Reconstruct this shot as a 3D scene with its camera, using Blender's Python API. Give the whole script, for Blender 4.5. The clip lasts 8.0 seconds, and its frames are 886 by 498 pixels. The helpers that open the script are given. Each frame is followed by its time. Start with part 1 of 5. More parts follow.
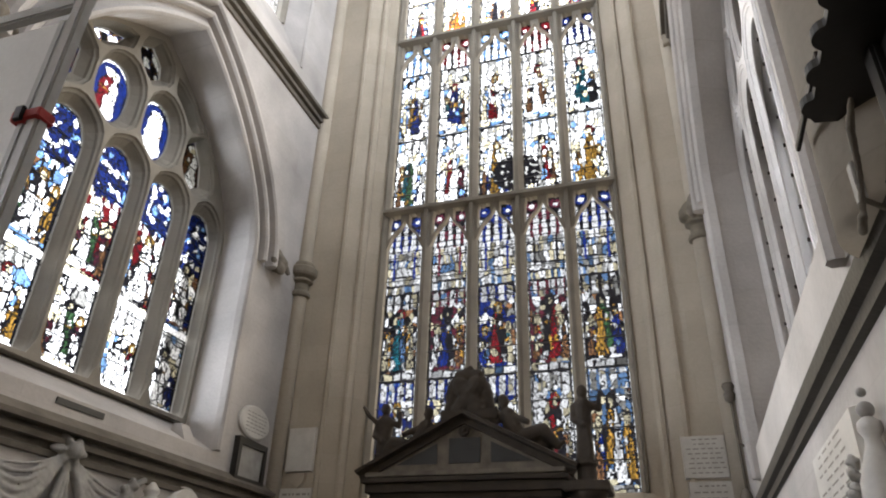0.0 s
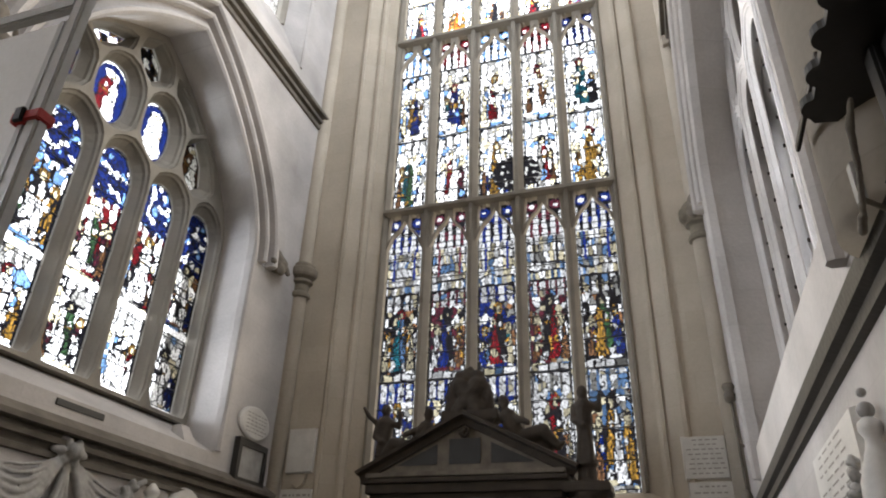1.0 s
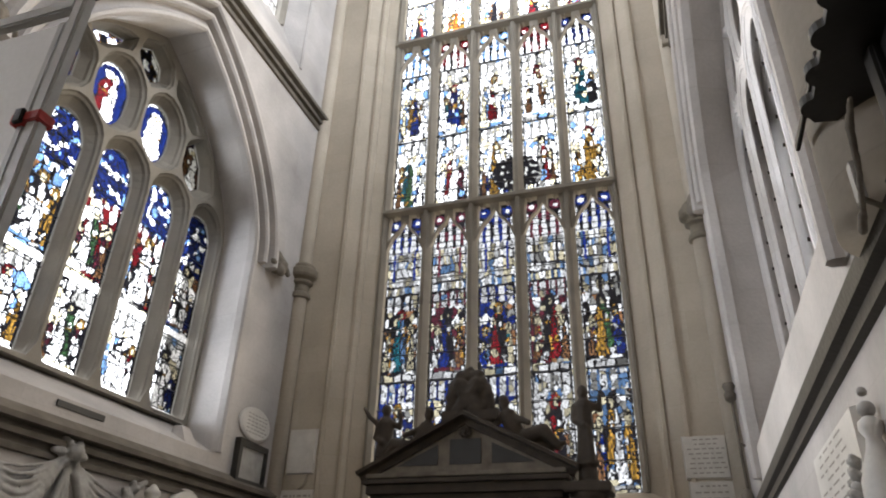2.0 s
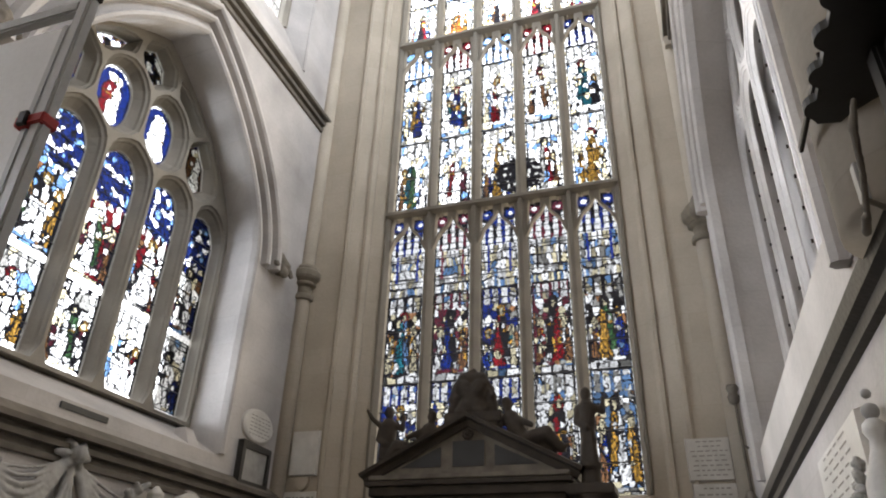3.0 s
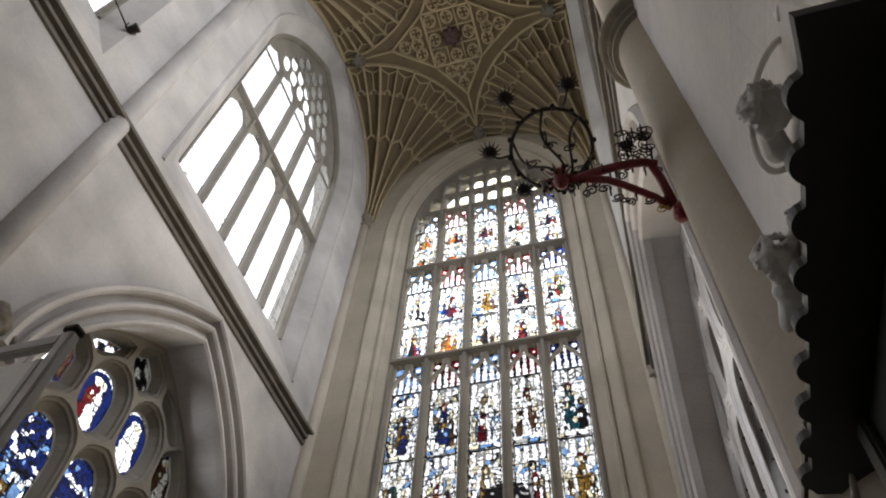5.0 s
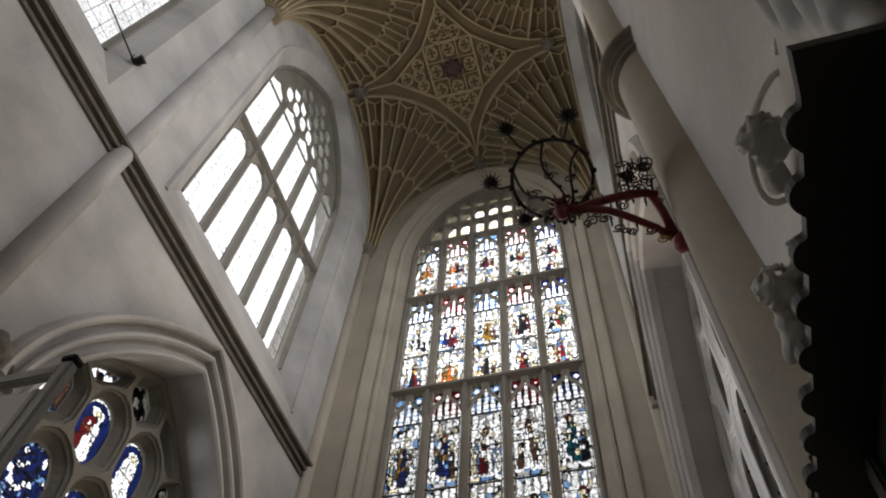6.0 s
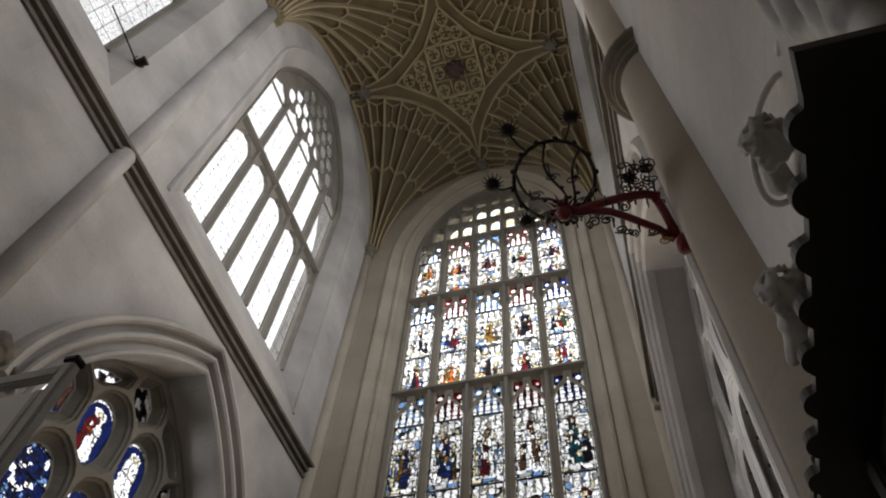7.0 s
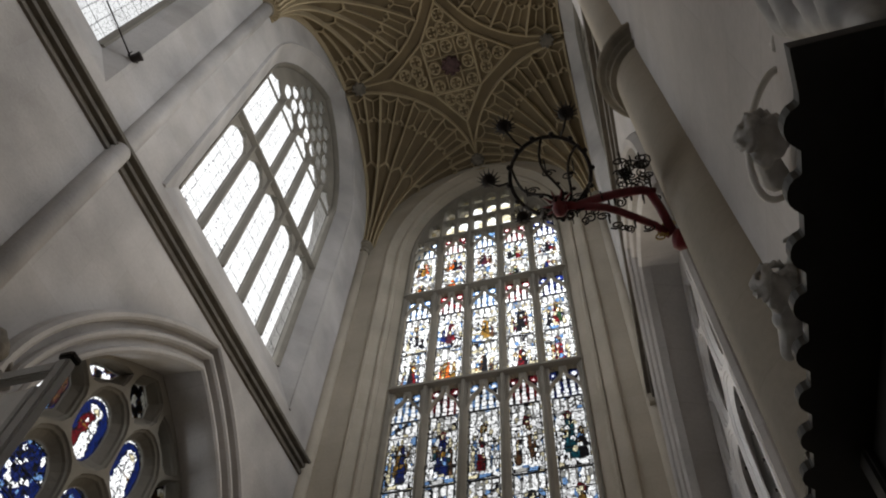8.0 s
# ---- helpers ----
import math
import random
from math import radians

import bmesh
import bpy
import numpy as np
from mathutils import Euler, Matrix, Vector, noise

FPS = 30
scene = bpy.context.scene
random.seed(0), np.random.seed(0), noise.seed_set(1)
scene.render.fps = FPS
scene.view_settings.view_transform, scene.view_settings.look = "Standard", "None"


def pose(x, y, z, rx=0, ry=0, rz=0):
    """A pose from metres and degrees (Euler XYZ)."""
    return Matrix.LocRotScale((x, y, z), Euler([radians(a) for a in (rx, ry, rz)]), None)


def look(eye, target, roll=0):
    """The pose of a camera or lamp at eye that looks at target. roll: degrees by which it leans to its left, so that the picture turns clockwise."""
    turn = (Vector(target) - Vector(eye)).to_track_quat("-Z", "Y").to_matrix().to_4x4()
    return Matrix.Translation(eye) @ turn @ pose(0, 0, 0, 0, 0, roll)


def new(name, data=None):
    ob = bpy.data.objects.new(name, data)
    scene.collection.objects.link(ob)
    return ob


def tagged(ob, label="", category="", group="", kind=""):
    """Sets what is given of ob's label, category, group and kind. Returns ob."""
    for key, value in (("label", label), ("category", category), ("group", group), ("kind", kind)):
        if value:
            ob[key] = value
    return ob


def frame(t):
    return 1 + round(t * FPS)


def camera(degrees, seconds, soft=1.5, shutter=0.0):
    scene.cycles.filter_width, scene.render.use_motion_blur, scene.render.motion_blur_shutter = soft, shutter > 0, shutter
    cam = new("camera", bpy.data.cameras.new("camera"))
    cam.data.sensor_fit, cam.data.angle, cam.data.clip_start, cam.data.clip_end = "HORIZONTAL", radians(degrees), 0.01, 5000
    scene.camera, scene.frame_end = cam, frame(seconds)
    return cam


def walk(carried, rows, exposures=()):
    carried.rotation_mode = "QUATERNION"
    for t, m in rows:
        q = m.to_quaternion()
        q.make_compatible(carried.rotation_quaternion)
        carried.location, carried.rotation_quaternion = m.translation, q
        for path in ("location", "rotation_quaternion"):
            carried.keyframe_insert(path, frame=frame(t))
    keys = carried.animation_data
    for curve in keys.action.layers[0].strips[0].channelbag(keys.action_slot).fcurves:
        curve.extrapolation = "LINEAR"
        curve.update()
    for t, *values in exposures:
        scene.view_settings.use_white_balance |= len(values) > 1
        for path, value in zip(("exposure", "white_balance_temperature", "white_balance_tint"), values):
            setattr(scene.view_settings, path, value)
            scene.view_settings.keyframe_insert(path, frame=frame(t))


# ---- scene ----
cam = camera(65.52, 8.0, soft=2.0)
PATH = [
    (0, (2.372, -9.466, 1.634), (1.8019, -7.8067, 2.5940), 2.05),
    (0.5, (2.372, -9.466, 1.634), (1.8023, -7.8077, 2.5960), 2.00),
    (1, (2.372, -9.466, 1.634), (1.8022, -7.8076, 2.5957), 1.99),
    (1.5, (2.372, -9.466, 1.634), (1.8052, -7.8061, 2.5949), 1.83),
    (3, (2.372, -9.466, 1.634), (1.7951, -7.8130, 2.6008), 1.94),
    (3.2, (2.372, -9.466, 1.634), (1.7957, -7.8138, 2.6020), 1.97),
    (3.5, (2.377, -9.470, 1.655), (1.8113, -7.8948, 2.7500), 2.74),
    (4, (2.388, -9.470, 1.705), (1.8716, -8.0793, 3.0462), 3.93),
    (4.5, (2.399, -9.470, 1.752), (1.9356, -8.2457, 3.2640), 5.20),
    (5, (2.407, -9.470, 1.785), (2.0053, -8.3746, 3.4094), 5.13),
    (6.5, (2.408, -9.470, 1.789), (2.0202, -8.4473, 3.4634), 5.77),
    (7, (2.408, -9.470, 1.789), (2.0151, -8.4486, 3.4630), 6.05),
    (7.5, (2.408, -9.470, 1.789), (2.0192, -8.4439, 3.4611), 5.83),
    (8, (2.408, -9.470, 1.789), (2.0236, -8.4360, 3.4573), 5.46),
]
EXPOSURES = [(0.0, 0.98, 6300, 14), (3.0, 1.02, 6300, 14), (3.5, 1.08, 6300, 14), (4.0, 0.92, 6300, 14), (4.5, 0.50, 6300, 14), (5.0, 0.07, 6400, 14), (5.2, -0.10, 6450, 14),
             (6.5, -0.54, 6550, 14), (7.0, -0.58, 6550, 14), (8.0, -0.70, 6500, 13)]
walk(cam, [(t, look(eye, target, roll)) for t, eye, target, roll in PATH], EXPOSURES)

import functools

# ---- light ----
world = bpy.data.worlds.new("sky")
scene.world = world
world.use_nodes = True
wn = world.node_tree.nodes
sky = wn.new("ShaderNodeTexSky")
sky.sky_type, sky.sun_disc, sky.sun_elevation, sky.sun_rotation = "NISHITA", False, radians(38), radians(200)
cloud = wn.new("ShaderNodeMix")
cloud.data_type = "RGBA"
cloud.inputs["Factor"].default_value = 0.88
cloud.inputs["B"].default_value = (44.0, 44.8, 46.0, 1)
wn["Background"].inputs["Strength"].default_value = 0.15
world.node_tree.links.new(sky.outputs["Color"], cloud.inputs["A"])
world.node_tree.links.new(cloud.outputs["Result"], wn["Background"].inputs["Color"])


def daylight(name, eye, target, width, height, radiance, colour, spread=125):
    """Sky light that stands in a window's opening, outside the glass."""
    lamp = bpy.data.lights.new(name, "AREA")
    lamp.shape, lamp.size, lamp.size_y = "RECTANGLE", width, height
    lamp.spread = radians(spread)
    lamp.energy, lamp.color = radiance * math.pi * width * height, colour
    ob = new(name, lamp)
    ob.matrix_world = look(eye, target)
    return ob


DAY = 2.0
COOL, WARM = (0.90, 0.96, 1.0), (1.0, 0.85, 0.60)
daylight("daylight_end", (0, 0.22, 10.6), (0, -1, 10.6), 4.1, 14.8, DAY * 1.5, WARM)
daylight("daylight_aisle", (-4.3, -3.9, 6.4), (-3, -3.9, 6.4), 4.3, 5.2, DAY * 1.3, COOL, 65)
daylight("daylight_high_west", (-4.0, -3.76, 14.4), (-3, -3.76, 14.4), 4.0, 6.2, DAY * 1.85, COOL)
# east clerestory is unseen, assumed to mirror the west and light its wall
daylight("daylight_high_east", (3.68, -3.8, 14.4), (3, -3.8, 14.4), 4.0, 6.2, DAY * 1.75, COOL)
# added fill for the upper west wall, behind an unseen near window
daylight("fill_high_east_near", (3.68, -10.1, 14.4), (3, -10.1, 14.4), 3.9, 6.2, DAY * 1.6, COOL)
# added fill for the near east wall and board; no known window stands here
daylight("fill_aisle_b", (-4.0, -10.2, 4.6), (-3, -10.2, 4.6), 2.0, 2.0, DAY * 0.17, COOL)

# ---- materials ----


def material(name, colour, rough=0.8, metal=0.0, vary=0.12, scale=3.0, grain=40.0, bump=0.15, dark=None, ashlar=0.0):
    """A surface with stains at one scale, grain at another, and a fine relief."""
    m = bpy.data.materials.new(name)
    m.use_nodes = True
    nt = m.node_tree
    n, ln = nt.nodes, nt.links
    b = n["Principled BSDF"]
    b.inputs["Roughness"].default_value, b.inputs["Metallic"].default_value = rough, metal
    co = n.new("ShaderNodeTexCoord")
    big, fine = n.new("ShaderNodeTexNoise"), n.new("ShaderNodeTexNoise")
    big.inputs["Scale"].default_value, big.inputs["Detail"].default_value = scale, 6
    fine.inputs["Scale"].default_value, fine.inputs["Detail"].default_value = grain, 4
    for t in (big, fine):
        ln.new(co.outputs["Object"], t.inputs["Vector"])
    ramp = n.new("ShaderNodeValToRGB")
    ramp.color_ramp.elements[0].position, ramp.color_ramp.elements[1].position = 0.3, 0.72
    low = dark or tuple(c * (1 - 2 * vary) for c in colour)
    ramp.color_ramp.elements[0].color = (*low, 1)
    ramp.color_ramp.elements[1].color = (*colour, 1)
    ln.new(big.outputs["Fac"], ramp.inputs["Fac"])
    mix = n.new("ShaderNodeMix")
    mix.data_type, mix.blend_type = "RGBA", "MULTIPLY"
    mix.inputs["Factor"].default_value = 0.16
    ln.new(ramp.outputs["Color"], mix.inputs["A"])
    ln.new(fine.outputs["Fac"], mix.inputs["B"])
    last = mix.outputs["Result"]
    if ashlar:
        sep, com, sm = n.new("ShaderNodeSeparateXYZ"), n.new("ShaderNodeCombineXYZ"), n.new("ShaderNodeMath")
        ln.new(co.outputs["Object"], sep.inputs["Vector"])
        ln.new(sep.outputs["X"], sm.inputs[0])
        ln.new(sep.outputs["Y"], sm.inputs[1])
        ln.new(sm.outputs["Value"], com.inputs["X"])
        ln.new(sep.outputs["Z"], com.inputs["Y"])
        br = n.new("ShaderNodeTexBrick")
        br.inputs["Scale"].default_value, br.inputs["Mortar Size"].default_value = 1.0, 0.004
        br.inputs["Brick Width"].default_value, br.inputs["Row Height"].default_value = 0.95, 0.42
        br.inputs["Color1"].default_value = (1, 1, 1, 1)
        br.inputs["Color2"].default_value = (0.72, 0.66, 0.56, 1)
        br.inputs["Mortar"].default_value = (0.6, 0.57, 0.52, 1)
        br.inputs["Bias"].default_value = -0.25
        ln.new(com.outputs["Vector"], br.inputs["Vector"])
        am = n.new("ShaderNodeMix")
        am.data_type, am.blend_type = "RGBA", "MULTIPLY"
        am.inputs["Factor"].default_value = ashlar
        ln.new(last, am.inputs["A"])
        ln.new(br.outputs["Color"], am.inputs["B"])
        last = am.outputs["Result"]
    ln.new(last, b.inputs["Base Color"])
    add = n.new("ShaderNodeMath")
    add.operation = "ADD"
    ln.new(big.outputs["Fac"], add.inputs[0])
    ln.new(fine.outputs["Fac"], add.inputs[1])
    bp = n.new("ShaderNodeBump")
    bp.inputs["Strength"].default_value, bp.inputs["Distance"].default_value = bump, 0.02
    ln.new(add.outputs["Value"], bp.inputs["Height"])
    ln.new(bp.outputs["Normal"], b.inputs["Normal"])
    return m


def glass_material(name, attribute, paint=0.5):
    """Coloured leaded glass: light passes tinted by the piece's own colour and by its painted lines."""
    m = bpy.data.materials.new(name)
    m.use_nodes = True
    nt = m.node_tree
    n, ln = nt.nodes, nt.links
    n.remove(n["Principled BSDF"])
    out = n["Material Output"]
    co, tex = n.new("ShaderNodeTexCoord"), n.new("ShaderNodeTexNoise")
    tex.inputs["Scale"].default_value, tex.inputs["Detail"].default_value = 34, 6
    ln.new(co.outputs["Object"], tex.inputs["Vector"])
    ramp = n.new("ShaderNodeValToRGB")
    ramp.color_ramp.elements[0].position, ramp.color_ramp.elements[1].position = 0.38, 0.52
    ramp.color_ramp.elements[0].color = (1 - paint, 1 - paint, 1 - paint, 1)
    ln.new(tex.outputs["Fac"], ramp.inputs["Fac"])
    trace = n.new("ShaderNodeTexVoronoi")
    trace.feature = "DISTANCE_TO_EDGE"
    trace.inputs["Scale"].default_value = 12.0
    trace.inputs["Randomness"].default_value = 0.55
    ln.new(co.outputs["Object"], trace.inputs["Vector"])
    line = n.new("ShaderNodeValToRGB")
    line.color_ramp.elements[0].position, line.color_ramp.elements[1].position = 0.008, 0.03
    line.color_ramp.elements[0].color = (0.12, 0.12, 0.12, 1)
    ln.new(trace.outputs["Distance"], line.inputs["Fac"])
    at = n.new("ShaderNodeAttribute")
    at.attribute_name = attribute
    pm, mix = n.new("ShaderNodeMix"), n.new("ShaderNodeMix")
    for q in (pm, mix):
        q.data_type, q.blend_type = "RGBA", "MULTIPLY"
        q.inputs["Factor"].default_value = 1.0
    ln.new(ramp.outputs["Color"], pm.inputs["A"])
    ln.new(line.outputs["Color"], pm.inputs["B"])
    ln.new(at.outputs["Color"], mix.inputs["A"])
    ln.new(pm.outputs["Result"], mix.inputs["B"])
    tr, gl, sh = n.new("ShaderNodeBsdfTransparent"), n.new("ShaderNodeBsdfGlossy"), n.new("ShaderNodeMixShader")
    gl.inputs["Roughness"].default_value = 0.25
    sh.inputs["Fac"].default_value = 0.03
    ln.new(mix.outputs["Result"], tr.inputs["Color"])
    ln.new(tr.outputs["BSDF"], sh.inputs[1])
    ln.new(gl.outputs["BSDF"], sh.inputs[2])
    ln.new(sh.outputs["Shader"], out.inputs["Surface"])
    return m


STONE = material("limestone", (0.56, 0.50, 0.41), 0.85, vary=0.13, scale=0.9, grain=30, ashlar=0.2)
PLASTER = material("limewashed_stone", (0.60, 0.57, 0.548), 0.85, vary=0.19, scale=0.9, grain=26, bump=0.22, ashlar=0.24)
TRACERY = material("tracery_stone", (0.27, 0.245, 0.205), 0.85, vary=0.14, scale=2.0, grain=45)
# webs and ribs are one stone; the webs' shade is put into their colour
VAULT_SHADED = material("shaded_vault_stone", (0.20, 0.148, 0.083), 0.9, vary=0.14, scale=1.6, grain=30)
RIBSTONE = material("lit_vault_rib_stone", (0.50, 0.40, 0.25), 0.9, vary=0.12, scale=1.6, grain=30)
DIRTY = material("sooty_stone", (0.24, 0.21, 0.17), 0.9, vary=0.25, scale=5, grain=40)
DARKSTONE = material("dark_weathered_stone", (0.060, 0.045, 0.032), 0.75, vary=0.25, scale=6, grain=50)
SLATE = material("dark_slate", (0.035, 0.037, 0.04), 0.45, vary=0.15, scale=6, grain=60, bump=0.05)
MARBLE = material("white_marble", (0.70, 0.68, 0.64), 0.45, vary=0.08, scale=6, grain=50, bump=0.06)
GREYMARBLE = material("grey_marble", (0.40, 0.39, 0.37), 0.5, vary=0.15, scale=8, grain=50, bump=0.06)
BLACKMARBLE = material("black_marble", (0.030, 0.028, 0.025), 0.5, vary=0.2, scale=6, grain=40, bump=0.04)
LEAD = material("lead", (0.02, 0.02, 0.022), 0.6, vary=0.2, scale=10, grain=60)
IRON = material("black_iron", (0.03, 0.022, 0.02), 0.5, 0.6, vary=0.2, scale=12, grain=60)
REDPAINT = material("red_paint", (0.20, 0.014, 0.022), 0.4, vary=0.2, scale=12, grain=60)
GILT = material("gilding", (0.55, 0.36, 0.10), 0.4, 0.7, vary=0.2, scale=12, grain=60)
ALU = material("grey_aluminium", (0.52, 0.53, 0.53), 0.45, 0.1, vary=0.08, scale=6, grain=60, bump=0.03)
BOARD = material("white_board", (0.80, 0.80, 0.79), 0.6, vary=0.04, scale=4, grain=60, bump=0.02)
REDTAPE = material("red_strap", (0.45, 0.03, 0.03), 0.6, vary=0.1, scale=12, grain=60)
INK = material("incised_ink", (0.34, 0.32, 0.29), 0.8, vary=0.1)
RAIL = material("dark_rail_stone", (0.055, 0.048, 0.040), 0.6, vary=0.2, scale=5, grain=40)
# darker than the shafts: the underside's shadow is put into the whole capital's colour
CAPITAL = material("shaded_capital_stone", (0.27, 0.235, 0.18), 0.85, vary=0.2, scale=6, grain=45)
FLOORSTONE = material("floor_flagstone", (0.15, 0.135, 0.115), 0.6, vary=0.15, scale=1.5, grain=30)
GLASS = glass_material("stained_glass", "tint", 0.45)
CLEAR = glass_material("clear_leaded_glass", "tint", 0.0)

# ---- mesh helpers ----


def mesh_object(name, bm, mat, parent=None, label="", smooth=False):
    bmesh.ops.recalc_face_normals(bm, faces=bm.faces)
    me = bpy.data.meshes.new(name)
    bm.to_mesh(me)
    bm.free()
    for m in mat if isinstance(mat, (list, tuple)) else [mat]:
        me.materials.append(m)
    if smooth:
        for p in me.polygons:
            p.use_smooth = True
    ob = new(name, me)
    ob.parent = parent
    if label:
        ob["label"] = label
    return ob


def part(name, bm, mat, parent, label="", smooth=False):
    return mesh_object(name, bm, mat, parent, label, smooth)


def empty(name, place=(0, 0, 0)):
    ob = new(name)
    ob.empty_display_size = 0.2
    ob.location = place
    return ob


def box(bm, x0, x1, y0, y1, z0, z1, bevel=0.0):
    made = bmesh.ops.create_cube(bm, size=1.0, matrix=Matrix.Translation(((x0 + x1) / 2, (y0 + y1) / 2, (z0 + z1) / 2)) @ Matrix.Diagonal((x1 - x0, y1 - y0, z1 - z0, 1)))
    if bevel:
        edges = list({e for v in made["verts"] for e in v.link_edges})
        bmesh.ops.bevel(bm, geom=edges, offset=bevel, segments=2, affect="EDGES")


def loop(bm, points):
    vs = [bm.verts.new(p) for p in points]
    return [bm.edges.new((vs[i], vs[(i + 1) % len(vs)])) for i in range(len(vs))]


def fill(bm, loops):
    edges = [e for pts in loops for e in loop(bm, pts)]
    bmesh.ops.triangle_fill(bm, edges=edges, use_beauty=True)


def loft(bm, a, b, closed=True):
    va, vb = [bm.verts.new(p) for p in a], [bm.verts.new(p) for p in b]
    for i in range(len(a) if closed else len(a) - 1):
        j = (i + 1) % len(a)
        bm.faces.new((va[i], va[j], vb[j], vb[i]))


def tube(bm, pts, r, n=6, closed=False):
    """A round bar along points; r is one radius or one for each point."""
    pts = [Vector(p) for p in pts]
    rings, up = [], Vector((0.31, 0.22, 0.93))
    for i, p in enumerate(pts):
        a = pts[i - 1] if (i or closed) else p
        b = pts[(i + 1) % len(pts)] if (i < len(pts) - 1 or closed) else p
        d = (b - a).normalized()
        s = d.cross(up)
        s = (s if s.length > 0.05 else d.cross(Vector((1, 0, 0)))).normalized()
        w = s.cross(d)
        rad = r[i] if isinstance(r, (list, tuple)) else r
        rings.append([bm.verts.new(p + rad * (math.cos(2 * math.pi * k / n) * s + math.sin(2 * math.pi * k / n) * w)) for k in range(n)])
    for i in range(len(rings) if closed else len(rings) - 1):
        a, b = rings[i], rings[(i + 1) % len(rings)]
        for k in range(n):
            bm.faces.new((a[k], a[(k + 1) % n], b[(k + 1) % n], b[k]))
    if not closed:
        bm.faces.new(rings[0][::-1])
        bm.faces.new(rings[-1])


def ball(bm, place, radii, turn=(0, 0, 0), seg=12):
    """A rounded lump with one radius or three."""
    m = Matrix.LocRotScale(place, Euler([radians(a) for a in turn]), radii if isinstance(radii, tuple) else (radii, radii, radii))
    n = max(4, seg * 2 // 3)
    top, low = bm.verts.new(m @ Vector((0, 0, 1))), bm.verts.new(m @ Vector((0, 0, -1)))
    rings = []
    for j in range(1, n):
        t = math.pi * j / n
        rings.append([bm.verts.new(m @ Vector((math.sin(t) * math.cos(2 * math.pi * i / seg), math.sin(t) * math.sin(2 * math.pi * i / seg), math.cos(t)))) for i in range(seg)])
    for i in range(seg):
        k = (i + 1) % seg
        bm.faces.new((top, rings[0][i], rings[0][k]))
        bm.faces.new((low, rings[-1][k], rings[-1][i]))
        for a, b in zip(rings, rings[1:]):
            bm.faces.new((a[i], b[i], b[k], a[k]))


def lathe(bm, place, profile, n=20, start=0.0, sweep=360.0):
    """Turns (radius, height) pairs about an upright axis through place."""
    full = sweep >= 360
    k = n if full else n + 1
    rings = [[bm.verts.new((place[0] + r * math.cos(radians(start + sweep * i / n)), place[1] + r * math.sin(radians(start + sweep * i / n)), place[2] + h)) for i in range(k)] for r, h in profile]
    for a, b in zip(rings, rings[1:]):
        for i in range(n):
            bm.faces.new((a[i], a[(i + 1) % k], b[(i + 1) % k], b[i]))
    if full:
        for ring in (rings[0], rings[-1]):
            if profile[0][0] > 1e-4:
                bm.faces.new(ring)


def arch(c, hw, z0, zs, za, n=22, point=0.35):
    """An opening's outline: sill, jambs and a pointed arch; pairs of place along the wall and height."""
    pts = [(c - hw, z0)]
    for i in range(-n, n + 1):
        s = math.sin(abs(i) / n * math.pi / 2)
        f = point * (1 - s) + (1 - point) * math.sqrt(max(0, 1 - s * s))
        pts.append((c + math.copysign(s, i) * hw, zs + (za - zs) * f))
    pts.append((c + hw, z0))
    return pts


def sweep_flat(bm, wall, path, profile, closed=False):
    """A moulding along a path in a wall's plane; profile: (outward offset in the plane, depth) pairs."""
    n = len(path)
    rows = []
    for i, (u, z) in enumerate(path):
        a = path[i - 1] if (i or closed) else path[i]
        b = path[(i + 1) % n] if (i < n - 1 or closed) else path[i]
        t = Vector((b[0] - a[0], b[1] - a[1])).normalized()
        nx, nz = -t.y, t.x
        k = 1.0
        if 0 < i < n - 1 or closed:
            t1 = Vector((u - a[0], z - a[1]))
            if t1.length > 1e-6:
                k = 1 / max(0.5, t1.normalized().dot(t))
        rows.append([bm.verts.new(wall(u + nx * o * k, z + nz * o * k, d)) for o, d in profile])
    m = len(profile)
    for i in range(n if closed else n - 1):
        a, b = rows[i], rows[(i + 1) % n]
        for k in range(m - 1):
            bm.faces.new((a[k], a[k + 1], b[k + 1], b[k]))
    if not closed:
        bm.faces.new(rows[0])
        bm.faces.new(rows[-1][::-1])


def end_wall(u, z, d):
    return (u, -0.35 + d, z)


def west_wall(u, z, d):
    return (-3.25 - d, u, z)


def east_wall(u, z, d):
    return (3.14 + d, u, z)


def back_wall(u, z, d):
    return (u, -16.0 - d, z)


def make_wall(name, wall, u0, u1, z0, z1, openings, thick, mat, label):
    """A wall with thickness; each opening is a list of (outline, depth) from the inner face to the outer."""
    bm = bmesh.new()
    rect = [(u0, z0), (u1, z0), (u1, z1), (u0, z1)]
    fill(bm, [[wall(u, z, 0) for u, z in rect]] + [[wall(u, z, 0) for u, z in o[0][0]] for o in openings])
    fill(bm, [[wall(u, z, thick) for u, z in rect]] + [[wall(u, z, thick) for u, z in o[-1][0]] for o in openings])
    loft(bm, [wall(u, z, 0) for u, z in rect], [wall(u, z, thick) for u, z in rect])
    for o in openings:
        for (a, da), (b, db) in zip(o, o[1:]):
            loft(bm, [wall(u, z, da) for u, z in a], [wall(u, z, db) for u, z in b])
    bmesh.ops.remove_doubles(bm, verts=bm.verts, dist=0.0005)
    return tagged(mesh_object(name, bm, mat), label, "wall", kind="structure")


